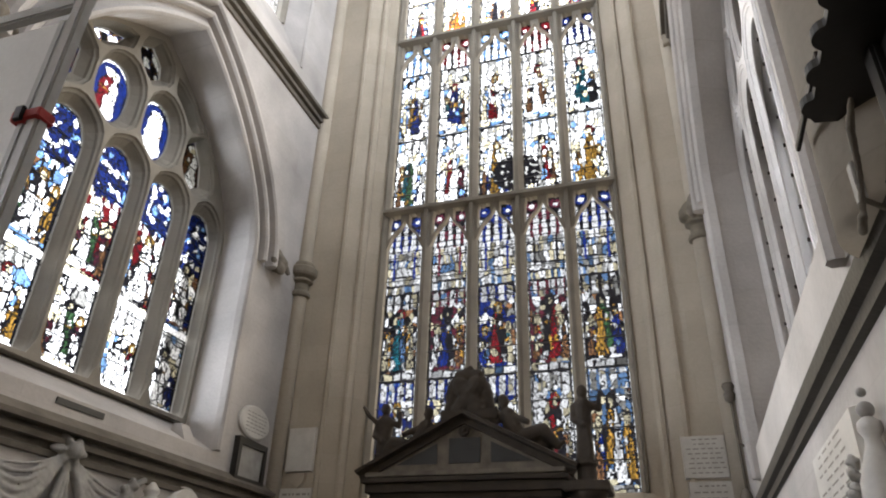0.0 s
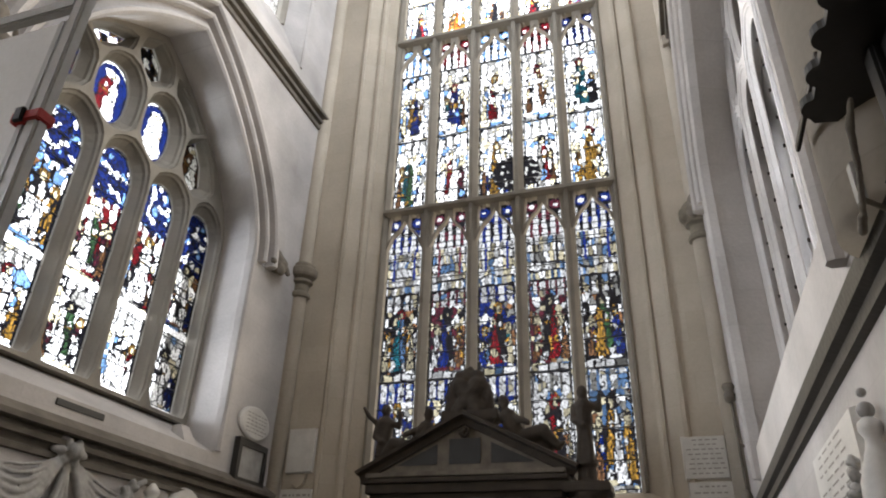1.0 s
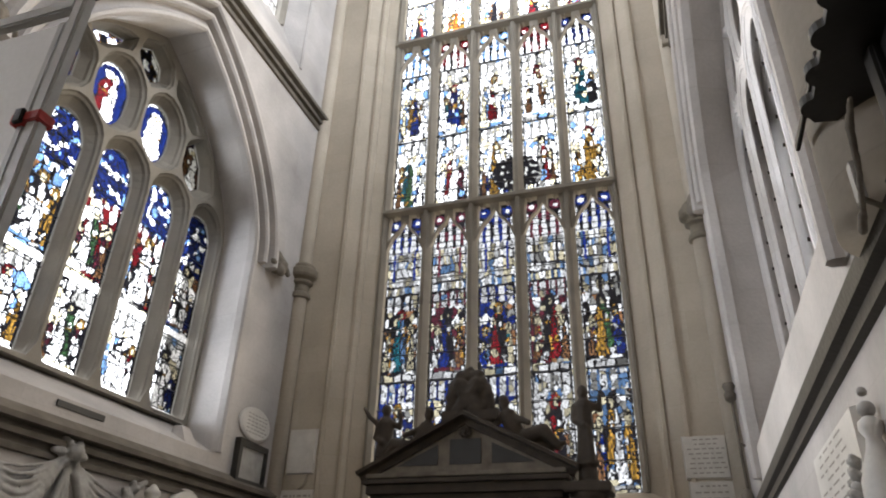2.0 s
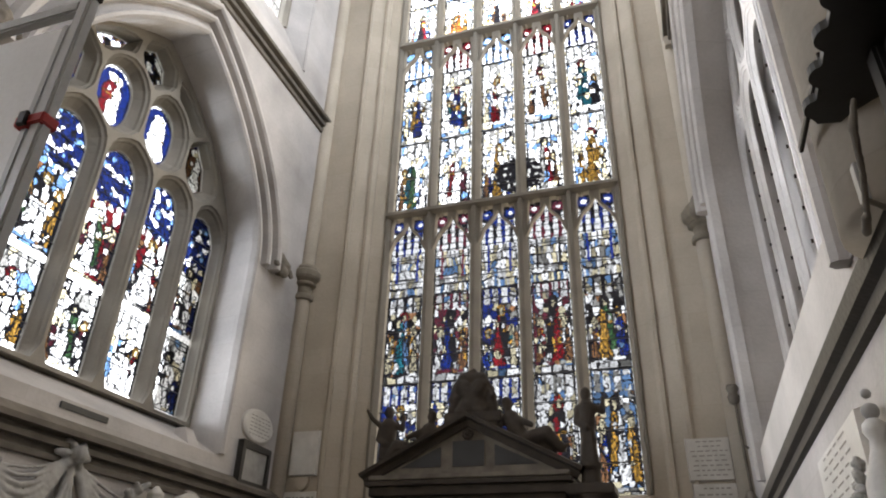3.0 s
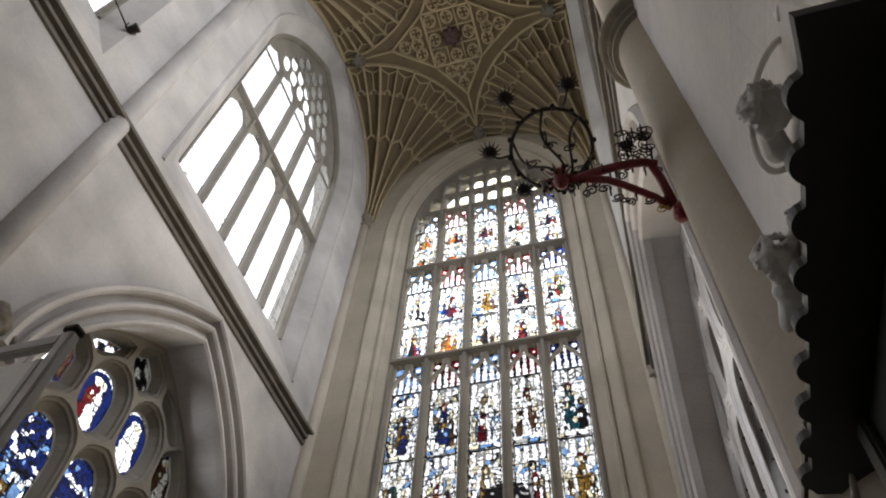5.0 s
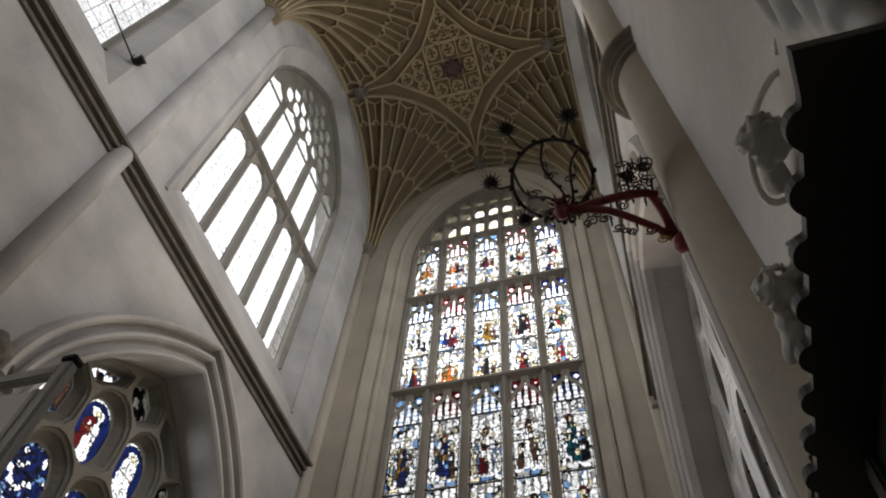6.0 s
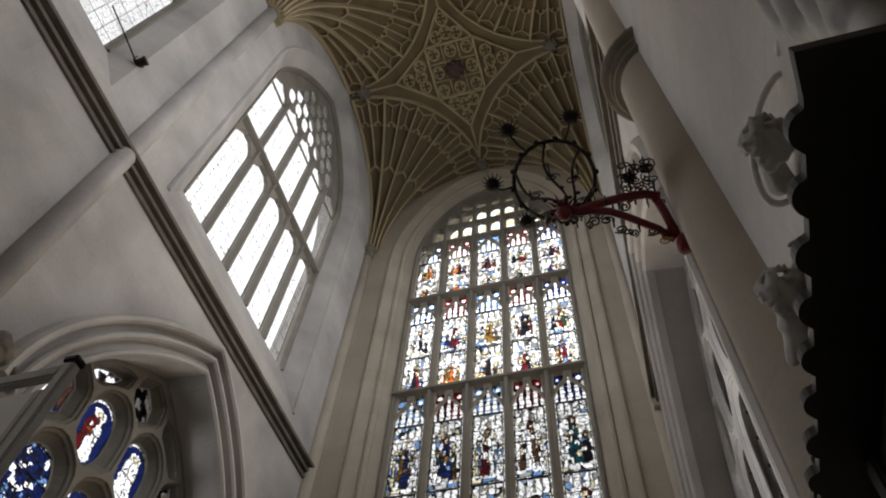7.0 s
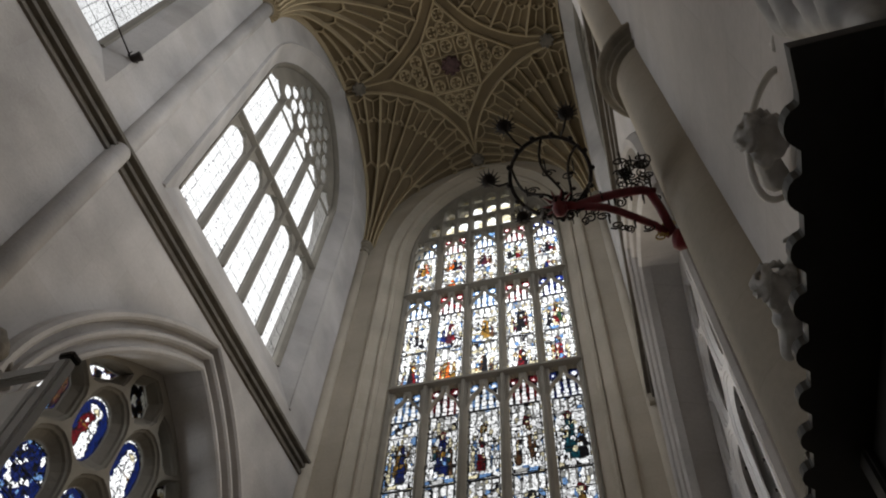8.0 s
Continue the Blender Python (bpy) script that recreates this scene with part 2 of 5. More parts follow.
def grow(points, by):
    """A closed outline moved outwards."""
    cx, cz = sum(p[0] for p in points) / len(points), sum(p[1] for p in points) / len(points)
    area = sum(points[i - 1][0] * points[i][1] - points[i][0] * points[i - 1][1] for i in range(len(points)))
    sign = 1 if area > 0 else -1
    res = []
    for i, (u, z) in enumerate(points):
        a, b = points[i - 1], points[(i + 1) % len(points)]
        t = Vector((b[0] - a[0], b[1] - a[1]))
        t = t.normalized() if t.length > 1e-9 else Vector((1, 0))
        res.append((u + sign * t.y * by, z - sign * t.x * by))
    return res


def pierced(bm, wall, outer, holes, d0, d1, chamfer):
    """A stone plate pierced by holes whose edges are chamfered towards the inside of the room."""
    dm = d0 + (d1 - d0) * 0.55
    fill(bm, [[wall(u, z, d0) for u, z in outer]] + [[wall(u, z, d0) for u, z in grow(h, chamfer)] for h in holes])
    fill(bm, [[wall(u, z, d1) for u, z in outer]] + [[wall(u, z, d1) for u, z in h] for h in holes])
    loft(bm, [wall(u, z, d0) for u, z in outer], [wall(u, z, d1) for u, z in outer])
    for h in holes:
        loft(bm, [wall(u, z, d0) for u, z in grow(h, chamfer)], [wall(u, z, dm) for u, z in h])
        loft(bm, [wall(u, z, dm) for u, z in h], [wall(u, z, d1) for u, z in h])
    bmesh.ops.remove_doubles(bm, verts=bm.verts, dist=0.0003)


def bar(bm, wall, u, z0, z1, hw, d0, d1):
    """An upright mullion with chamfered front edges."""
    c = hw * 0.55
    prof = [(-hw, d1), (-hw, d0 + (d1 - d0) * 0.55), (-c * 0.6, d0), (c * 0.6, d0), (hw, d0 + (d1 - d0) * 0.55), (hw, d1)]
    loft(bm, [wall(u + a, z0, d) for a, d in prof], [wall(u + a, z1, d) for a, d in prof])
    bm.faces.new([bm.verts.new(wall(u + a, z0, d)) for a, d in prof])
    bm.faces.new([bm.verts.new(wall(u + a, z1, d)) for a, d in prof])


def oval(u, z, ru, rz, n=18, power=1.0):
    pts = []
    for i in range(n):
        a = 2 * math.pi * i / n
        c, s = math.cos(a), math.sin(a)
        pts.append((u + ru * math.copysign(abs(c) ** power, c), z + rz * math.copysign(abs(s) ** power, s)))
    return pts


# ---- glass ----
TINTS = {"W": (0.80, 0.81, 0.78), "P": (0.55, 0.50, 0.33), "B": (0.004, 0.010, 0.062), "L": (0.10, 0.19, 0.33), "R": (0.075, 0.004, 0.006), "G": (0.14, 0.078, 0.014),
         "T": (0.005, 0.040, 0.050), "K": (0.004, 0.004, 0.005), "M": (0.04, 0.008, 0.013), "N": (0.016, 0.040, 0.016), "E": (0.07, 0.035, 0.016), "O": (0.26, 0.06, 0.008), "V": (0.02, 0.012, 0.05), "S": (0.22, 0.22, 0.20)}


def clip(poly, px, pz, nx, nz):
    res = []
    for i in range(len(poly)):
        a, b = poly[i - 1], poly[i]
        da, db = (a[0] - px) * nx + (a[1] - pz) * nz, (b[0] - px) * nx + (b[1] - pz) * nz
        if (da <= 0) != (db <= 0):
            t = da / (da - db)
            res.append((a[0] + t * (b[0] - a[0]), a[1] + t * (b[1] - a[1])))
        if db <= 0:
            res.append(b)
    return res


def leaded(name, wall, depth, u0, u1, z0, z1, cu, cz, colour, parent, seed, lead=0.0042, keep=None, jitter=0.26, mats=None, shift=False):
    """A glazed panel: irregular pieces of glass in lead, each with a tint from colour(u, z)."""
    rnd = random.Random(seed)
    nu, nz = max(1, round((u1 - u0) / cu)), max(1, round((z1 - z0) / cz))
    du, dz = (u1 - u0) / nu, (z1 - z0) / nz
    seeds = {}
    for j in range(-1, nz + 1):
        for i in range(-1, nu + 1):
            sh = 0.25 + (0.5 if shift and j % 2 else 0.0)
            seeds[i, j] = (u0 + (i + sh + 0.25 + rnd.uniform(-jitter, jitter)) * du, z0 + (j + 0.5 + rnd.uniform(-jitter, jitter)) * dz)
    verts, faces, slots, tints = [], [], [], []
    for (i, j), (su, sz) in seeds.items():
        poly = [(u0, z0), (u1, z0), (u1, z1), (u0, z1)]
        if su < u0 - du or su > u1 + du or sz < z0 - dz or sz > z1 + dz:
            continue
        for dj in (-2, -1, 0, 1, 2):
            for di in (-2, -1, 0, 1, 2):
                o = seeds.get((i + di, j + dj))
                if o and (di or dj) and poly:
                    poly = clip(poly, (su + o[0]) / 2, (sz + o[1]) / 2, o[0] - su, o[1] - sz)
        if len(poly) < 3:
            continue
        cx, cy = sum(p[0] for p in poly) / len(poly), sum(p[1] for p in poly) / len(poly)
        if keep and not keep(cx, cy):
            continue
        rad = sum(math.hypot(p[0] - cx, p[1] - cy) for p in poly) / len(poly)
        k = max(0.3, 1 - lead / max(rad, 1e-4))
        base, m = len(verts), len(poly)
        verts += [wall(p[0], p[1], depth) for p in poly]
        verts += [wall(cx + (p[0] - cx) * k, cy + (p[1] - cy) * k, depth + 0.002) for p in poly]
        tint = colour(cx, cy, rnd)
        faces.append([base + m + q for q in range(m)])
        slots.append(0)
        tints += [(*tint, 1.0)] * m
        for q in range(m):
            r = (q + 1) % m
            faces.append([base + q, base + r, base + m + r, base + m + q])
            slots.append(1)
            tints += [(0, 0, 0, 1)] * 4
    me = bpy.data.meshes.new(name)
    me.from_pydata(verts, [], faces)
    for m in mats or (GLASS, LEAD):
        me.materials.append(m)
    me.polygons.foreach_set("material_index", slots)
    at = me.color_attributes.new("tint", "FLOAT_COLOR", "CORNER")
    at.data.foreach_set("color", [c for t in tints for c in t])
    ob = new(name, me)
    ob.parent = parent
    ob.visible_shadow = False
    return ob


def mixed(code, rnd, low=0.55, high=1.0):
    k = rnd.uniform(low, high)
    return tuple(c * k for c in TINTS[code])


def painted(name, wall, depth, u0, u1, z0, z1, cell, colour, parent, seed, keep=None):
    """A panel of stained glass built of many small chips of coloured glass, each with a tint from colour(u, z)."""
    rnd = random.Random(seed)
    nu, nz = max(1, round((u1 - u0) / cell)), max(1, round((z1 - z0) / cell))
    du, dz = (u1 - u0) / nu, (z1 - z0) / nz
    verts, faces, tints = [], [], []
    for j in range(nz + 1):
        for i in range(nu + 1):
            ju = rnd.uniform(-0.3, 0.3) * du if 0 < i < nu else 0
            jz = rnd.uniform(-0.3, 0.3) * dz if 0 < j < nz else 0
            verts.append(wall(u0 + i * du + ju, z0 + j * dz + jz, depth))
    for j in range(nz):
        for i in range(nu):
            u, z = u0 + (i + 0.5) * du, z0 + (j + 0.5) * dz
            if keep and not keep(u, z):
                continue
            a = j * (nu + 1) + i
            faces.append((a, a + 1, a + nu + 2, a + nu + 1))
            tints += [(*colour(u, z, rnd), 1.0)] * 4
    me = bpy.data.meshes.new(name)
    me.from_pydata(verts, [], faces)
    me.materials.append(GLASS)
    at = me.color_attributes.new("tint", "FLOAT_COLOR", "CORNER")
    at.data.foreach_set("color", [c for t in tints for c in t])
    ob = new(name, me)
    ob.parent = parent
    ob.visible_shadow = False
    return ob


def toned(code, rnd, brightness, low=0.8):
    """A tint; pale glass is scaled by the panel's brightness, which carries how dim the view outside is."""
    k = rnd.uniform(low, 1.05) * (brightness if code in "WPSL" else max(brightness, 0.44) * (2.2 if brightness > 0.6 else 1.0))
    return tuple(c * k for c in TINTS[code])

# ---- structure ----
END_A, END_B = arch(0, 2.5, 2.95, 16.7, 20.72, point=0.15), arch(0, 1.98, 3.2, 16.9, 20.08, point=0.15)
AISLE_A, AISLE_B = arch(-3.87, 2.0, 3.5, 6.4, 8.92, point=0.42), arch(-3.9, 2.14, 3.9, 6.6, 8.95, point=0.42)
HIGH_A, HIGH_B = arch(-3.78, 2.33, 10.45, 16.9, 20.62), arch(-3.74, 1.98, 11.3, 17.0, 20.15)
# unseen opening, made only to let the near fill lamp in
AISLE_FILL = [(u - 6.3, z) for u, z in arch(-3.87, 1.0, 3.4, 5.0, 5.8)]
HIGH2_A, HIGH2_B = [(u - 6.3, z) for u, z in HIGH_A], [(u - 6.3, z) for u, z in HIGH_B]

wall_end = make_wall("wall_south", end_wall, -3.7, 3.6, 0, 21.6, [[(END_A, 0), (END_B, 0.35), (END_B, 0.65), (arch(0, 2.3, 3.0, 16.3, 20.5), 1.1)]], 1.1, STONE,
                     "tall limestone end wall with a great arched window")
wall_w = make_wall("wall_west", west_wall, -6.95, -0.1, 0, 21.6,
                   [[(AISLE_A, 0), (AISLE_B, 0.72), (AISLE_B, 1.1), (grow(AISLE_B, 0.2), 1.4)], [(HIGH_A, 0), (HIGH_B, 0.33), (HIGH_B, 0.52), (grow(HIGH_B, 0.85), 1.4)]], 1.4, PLASTER,
                   "grey limewashed stone wall with an arched window below a clerestory")
wall_w2 = make_wall("wall_west_near", west_wall, -16.0, -6.95, 0, 21.6, [[(AISLE_FILL, 0), (AISLE_FILL, 1.4)], [(HIGH2_A, 0), (HIGH2_B, 0.33), (HIGH2_B, 0.6), (grow(HIGH2_B, 0.2), 1.4)]], 1.4, PLASTER,
                    "grey limewashed stone wall with a clerestory window")
EAST_A, EAST_B = arch(-4.2, 2.33, 3.3, 6.4, 8.92, point=0.42), arch(-4.12, 2.36, 3.6, 6.6, 8.95, point=0.42)
make_wall("wall_east", east_wall, -6.95, -0.1, 0, 21.6,
          [[(EAST_A, 0), (EAST_B, 0.55), (EAST_B, 0.9), (grow(EAST_B, 0.1), 1.4)], [(HIGH_A, 0), (HIGH_B, 0.33), (HIGH_B, 0.52), (grow(HIGH_B, 0.85), 1.4)]], 1.4, PLASTER,
          "pale limewashed stone wall with a traceried window")
# high opening is unseen, added to let fill light through
make_wall("wall_east_near", east_wall, -16.0, -6.95, 0, 21.6, [[(HIGH2_A, 0), (HIGH2_B, 0.33), (HIGH2_B, 0.52), (grow(HIGH2_B, 0.85), 1.4)]], 1.4, PLASTER,
          "pale limewashed stone wall carrying monuments")
make_wall("wall_north", back_wall, -3.7, 3.6, 0, 21.6, [], 1.0, STONE, "plain limestone wall closing the place")

bm = bmesh.new()
box(bm, -4.6, 4.5, -17, 0.7, -0.3, 0)
tagged(mesh_object("floor", bm, FLOORSTONE), "worn grey flagstone floor", "floor", kind="structure")

# never in view: added to stop sky light rising through the windows onto the vault
bm = bmesh.new()
box(bm, -900, 900, -900, 900, -1.2, -0.4)
tagged(mesh_object("ground", bm, material("unseen_ground", (0.09, 0.10, 0.06), 0.95, vary=0.2, scale=0.4, grain=12)), "unseen grassy ground outside the building, added to block light from below", "ground", kind="structure")

# fan vault: quarter cones of masonry at the corners of each bay, a flat crown between
CROWN, SPRING, REACH = 20.8, 17.3, 3.24


def cone_z(s):
    return SPRING + (CROWN - SPRING) * math.sqrt(max(0.0, 1 - (1 - s) ** 2))


def on_cone(corner, theta, s, drop=0.0):
    """A point of a fan: the corner's place and the signs of its quarter, an angle, a reach from 0 to 1."""
    (cx, cy, sx, sy), r = corner, 0.14 + (REACH - 0.14) * s
    return Vector((cx + sx * r * math.cos(theta), cy + sy * r * math.sin(theta), cone_z(s) - drop))


def rib(bm, pts, w, h):
    """A rib of triangular section that hangs below the vault along points."""
    rows = []
    for i, p in enumerate(pts):
        d = (pts[min(i + 1, len(pts) - 1)] - pts[max(i - 1, 0)]).normalized()
        s = d.cross(Vector((0, 0, 1)))
        s = s.normalized() if s.length > 0.02 else Vector((1, 0, 0))
        n = s.cross(d)
        n = n if n.z < 0 else -n
        rows.append([bm.verts.new(p + s * w - n * 0.02), bm.verts.new(p + s * w * 0.55 + n * h), bm.verts.new(p - s * w * 0.55 + n * h), bm.verts.new(p - s * w - n * 0.02)])
    for a, b in zip(rows, rows[1:]):
        for k in range(3):
            bm.faces.new((a[k], a[k + 1], b[k + 1], b[k]))
    bm.faces.new(rows[0])
    bm.faces.new(rows[-1])


def cusped(bm, corner, t0, t1, s0, s1, w, h):
    """A pointed cusped head between two ribs of a fan."""
    tm = (t0 + t1) / 2
    for a, b in ((t0, tm), (t1, tm)):
        rib(bm, [on_cone(corner, a + (b - a) * k ** 1.6, s0 + (s1 - s0) * k ** 0.8) for k in (0, 0.25, 0.5, 0.75, 1)], w, h)


FANS = []
for y0, y1 in ((-0.25, -6.95), (-6.95, -13.6)):
    for sx in (1, -1):
        FANS += [(-3.25 if sx > 0 else 3.14, y0, sx, -1), (-3.25 if sx > 0 else 3.14, y1, sx, 1)]
bm = bmesh.new()
box(bm, -3.7, 3.6, -16, -0.2, CROWN + 0.02, CROWN + 0.4)
NT, NS = 24, 22
for c in FANS:
    grid = [[bm.verts.new(on_cone(c, radians(90) * i / NT, (j / NS) ** 1.6)) for j in range(NS + 1)] for i in range(NT + 1)]
    for i in range(NT):
        for j in range(NS):
            bm.faces.new((grid[i][j], grid[i + 1][j], grid[i + 1][j + 1], grid[i][j + 1]))
ceiling = mesh_object("ceiling", bm, VAULT_SHADED)
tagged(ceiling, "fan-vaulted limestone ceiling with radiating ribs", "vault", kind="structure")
bm = bmesh.new()
Q = radians(90)
BAYS = 5
for c in FANS:
    for k in range(BAYS + 1):
        t = Q * min(max(k / BAYS, 0.012), 0.988)
        rib(bm, [on_cone(c, t, (j / 14) ** 1.6) for j in range(15)], 0.034, 0.17)
    if c[1] < -7.5:
        continue
    for k in range(BAYS):
        a, b = Q * k / BAYS, Q * (k + 1) / BAYS
        cusped(bm, c, a, b, 0.33, 0.40, 0.026, 0.10)
        rib(bm, [on_cone(c, (a + b) / 2, 0.40 + 0.60 * j / 8) for j in range(9)], 0.028, 0.10)
        for m in range(2):
            a2, b2 = a + (b - a) * m / 2, a + (b - a) * (m + 1) / 2
            cusped(bm, c, a2, b2, 0.70, 0.77, 0.022, 0.08)
            cusped(bm, c, a2, b2, 0.98, 0.92, 0.022, 0.07)
            rib(bm, [on_cone(c, (a2 + b2) / 2, q) for q in (0.77, 0.85, 0.92)], 0.018, 0.06)
            for side in (0.3, 0.7):
                ball(bm, on_cone(c, a2 + (b2 - a2) * side, 0.735, 0.02), (0.045, 0.045, 0.04), seg=6)
    rib(bm, [on_cone(c, Q * j / 20, 1.0) for j in range(21)], 0.04, 0.10)
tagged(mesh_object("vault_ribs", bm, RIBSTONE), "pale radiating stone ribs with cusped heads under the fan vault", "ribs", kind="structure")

# crown panel between the fans: lozenges of ribs with quatrefoils and a heraldic boss
bm = bmesh.new()
CX, CY, CZ = -0.05, -3.62, CROWN
sq = [Vector((CX + a * 0.68, CY + b * 0.76, CZ)) for a, b in ((-1, -1), (1, -1), (1, 1), (-1, 1))]
tips = [Vector((CX, CY - 1.75, CZ)), Vector((CX + 1.75, CY, CZ)), Vector((CX, CY + 1.75, CZ)), Vector((CX - 1.75, CY, CZ))]
for i in range(4):
    rib(bm, [sq[i], sq[(i + 1) % 4]], 0.04, 0.07)
    rib(bm, [sq[i], tips[i]], 0.04, 0.07)
    rib(bm, [sq[(i + 1) % 4], tips[i]], 0.04, 0.07)
    d = (tips[i] - Vector((CX, CY, CZ)))
    rib(bm, [tips[i], Vector((CX, CY, CZ)) + d * (3.1 / d.length)], 0.035, 0.06)
    rib(bm, [(sq[i] * 2 + sq[(i + 1) % 4]) / 3, (sq[(i + 3) % 4] * 2 + sq[(i + 2) % 4]) / 3], 0.022, 0.05)
rnd = random.Random(4)
spots = [(0.30 * a, 0.34 * b) for a in (-1.6, 0, 1.6) for b in (-1.6, 0, 1.6)] + [(0, -1.05), (0, 1.05), (-1.0, 0), (1.0, 0), (0.28, -0.98), (-0.28, -0.98), (0.28, 0.98), (-0.28, 0.98), (0.95, 0.3), (0.95, -0.3), (-0.95, 0.3), (-0.95, -0.3), (0, 1.42), (0, -1.42), (1.36, 0), (-1.36, 0)]
for dx, dy in spots:
    if abs(dx) + abs(dy) < 0.05:
        continue
    ring = [Vector((CX + dx + 0.15 * math.cos(a), CY + dy + 0.17 * math.sin(a), CZ)) for a in np.linspace(0, 2 * math.pi, 13)]
    rib(bm, ring, 0.03, 0.08)
    for q in range(4):
        a = math.pi / 4 + q * math.pi / 2
        ball(bm, (CX + dx + 0.09 * math.cos(a), CY + dy + 0.09 * math.sin(a), CZ - 0.01), (0.045, 0.045, 0.06), seg=6)
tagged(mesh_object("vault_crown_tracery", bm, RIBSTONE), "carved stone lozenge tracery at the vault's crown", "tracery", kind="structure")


def boss(name, place, r, mat, label):
    b = bmesh.new()
    lathe(b, place, [(r * 0.5, -0.16), (r * 0.85, -0.13), (r, -0.06), (r * 0.9, 0.03)], 8)
    for k in range(8):
        a = math.pi / 4 * k
        ball(b, (place[0] + r * 0.8 * math.cos(a), place[1] + r * 0.8 * math.sin(a), place[2] - 0.1), r * 0.3, seg=8)
    return tagged(mesh_object(name, b, mat, smooth=True), label, "boss", kind="")


BOSSWOOD = material("painted_boss", (0.10, 0.045, 0.045), 0.7, vary=0.3, scale=14, grain=40)
boss("vault_boss", (CX, CY, CROWN - 0.03), 0.27, BOSSWOOD, "dark painted heraldic boss on the vault's crown")
for p in ((CX, -0.62, CROWN - 0.02), (-2.8, CY, CROWN - 0.02), (2.65, CY, CROWN - 0.02)):
    boss("vault_boss", p, 0.2, DIRTY, "sooty carved foliage boss under the vault")

# ---- mouldings on the walls ----
JAMB = [(0.0, 0.05), (0.0, -0.05), (0.03, -0.08), (0.07, -0.08), (0.09, -0.05), (0.09, -0.012), (0.16, -0.012), (0.16, 0.01)]
HOOD = [(0.20, 0.01), (0.20, -0.10), (0.23, -0.13), (0.27, -0.13), (0.295, -0.10), (0.295, -0.01), (0.40, -0.01), (0.40, -0.15), (0.43, -0.18), (0.48, -0.18), (0.52, -0.13), (0.54, -0.05), (0.54, 0.01)]


def hood(name, wall, outline, z_jamb, z_foot, label):
    for nm, prof, z in ((name, HOOD, z_foot), (name + "_jamb", JAMB, z_jamb)):
        b = bmesh.new()
        path = [(outline[0][0], z)] + list(outline[1:-1]) + [(outline[-1][0], z)]
        sweep_flat(b, wall, path, prof)
        tagged(mesh_object(nm, b, PLASTER), label if nm == name else "moulded stone jamb of the arched window", "moulding", kind="structure")


hood("trim_hood_west", west_wall, AISLE_A, 3.52, 6.36, "moulded stone hood round the arched window")
hood("trim_hood_east", east_wall, EAST_A, 3.0, 6.36, "moulded stone hood round the traceried window")
b = bmesh.new()
sweep_flat(b, end_wall, END_A, [(0.0, 0.02), (0.0, -0.025), (0.05, -0.035), (0.09, -0.005), (0.09, 0.02)])
tagged(mesh_object("trim_arch_end", b, STONE), "fine stone roll moulding round the great window", "moulding", kind="structure")
b = bmesh.new()
mid = [((a[0] + c[0]) / 2, (a[1] + c[1]) / 2) for a, c in zip(END_A, END_B)]
sweep_flat(b, end_wall, mid, [(-0.05, 0.24), (-0.05, 0.15), (0.0, 0.1), (0.05, 0.1), (0.05, 0.24)])
tagged(mesh_object("trim_arch_end_inner", b, STONE), "stone roll moulding in the window's splayed reveal", "moulding", kind="structure")
b = bmesh.new()
sweep_flat(b, west_wall, HIGH_A[:], [(0.0, 0.02), (0.0, -0.02), (0.03, -0.04), (0.07, -0.01), (0.07, 0.02)])
tagged(mesh_object("trim_clerestory", b, PLASTER), "narrow stone moulding round the clerestory opening", "moulding", kind="structure")
STRING = [(-0.24, 0.01), (-0.23, -0.04), (-0.18, -0.05), (-0.165, -0.01), (-0.10, -0.01), (-0.10, -0.08), (-0.05, -0.09), (-0.035, -0.04), (0.0, -0.04), (0.01, -0.15), (0.06, -0.16), (0.09, -0.12), (0.18, 0.01)]
STRINGDARK = material("dark_string_stone", (0.18, 0.158, 0.13), 0.85, vary=0.2, scale=4, grain=40)
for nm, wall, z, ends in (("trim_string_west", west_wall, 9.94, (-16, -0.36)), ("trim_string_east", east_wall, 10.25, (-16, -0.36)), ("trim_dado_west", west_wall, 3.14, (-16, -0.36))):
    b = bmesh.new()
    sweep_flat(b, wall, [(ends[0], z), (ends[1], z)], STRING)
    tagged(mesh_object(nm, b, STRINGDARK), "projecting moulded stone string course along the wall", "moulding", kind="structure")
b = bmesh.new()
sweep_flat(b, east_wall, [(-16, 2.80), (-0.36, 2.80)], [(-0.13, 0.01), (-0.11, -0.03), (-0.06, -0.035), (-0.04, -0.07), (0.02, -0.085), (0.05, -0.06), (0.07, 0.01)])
tagged(mesh_object("trim_dado_east", b, RAIL), "dark stone dado rail along the wall", "moulding", kind="structure")


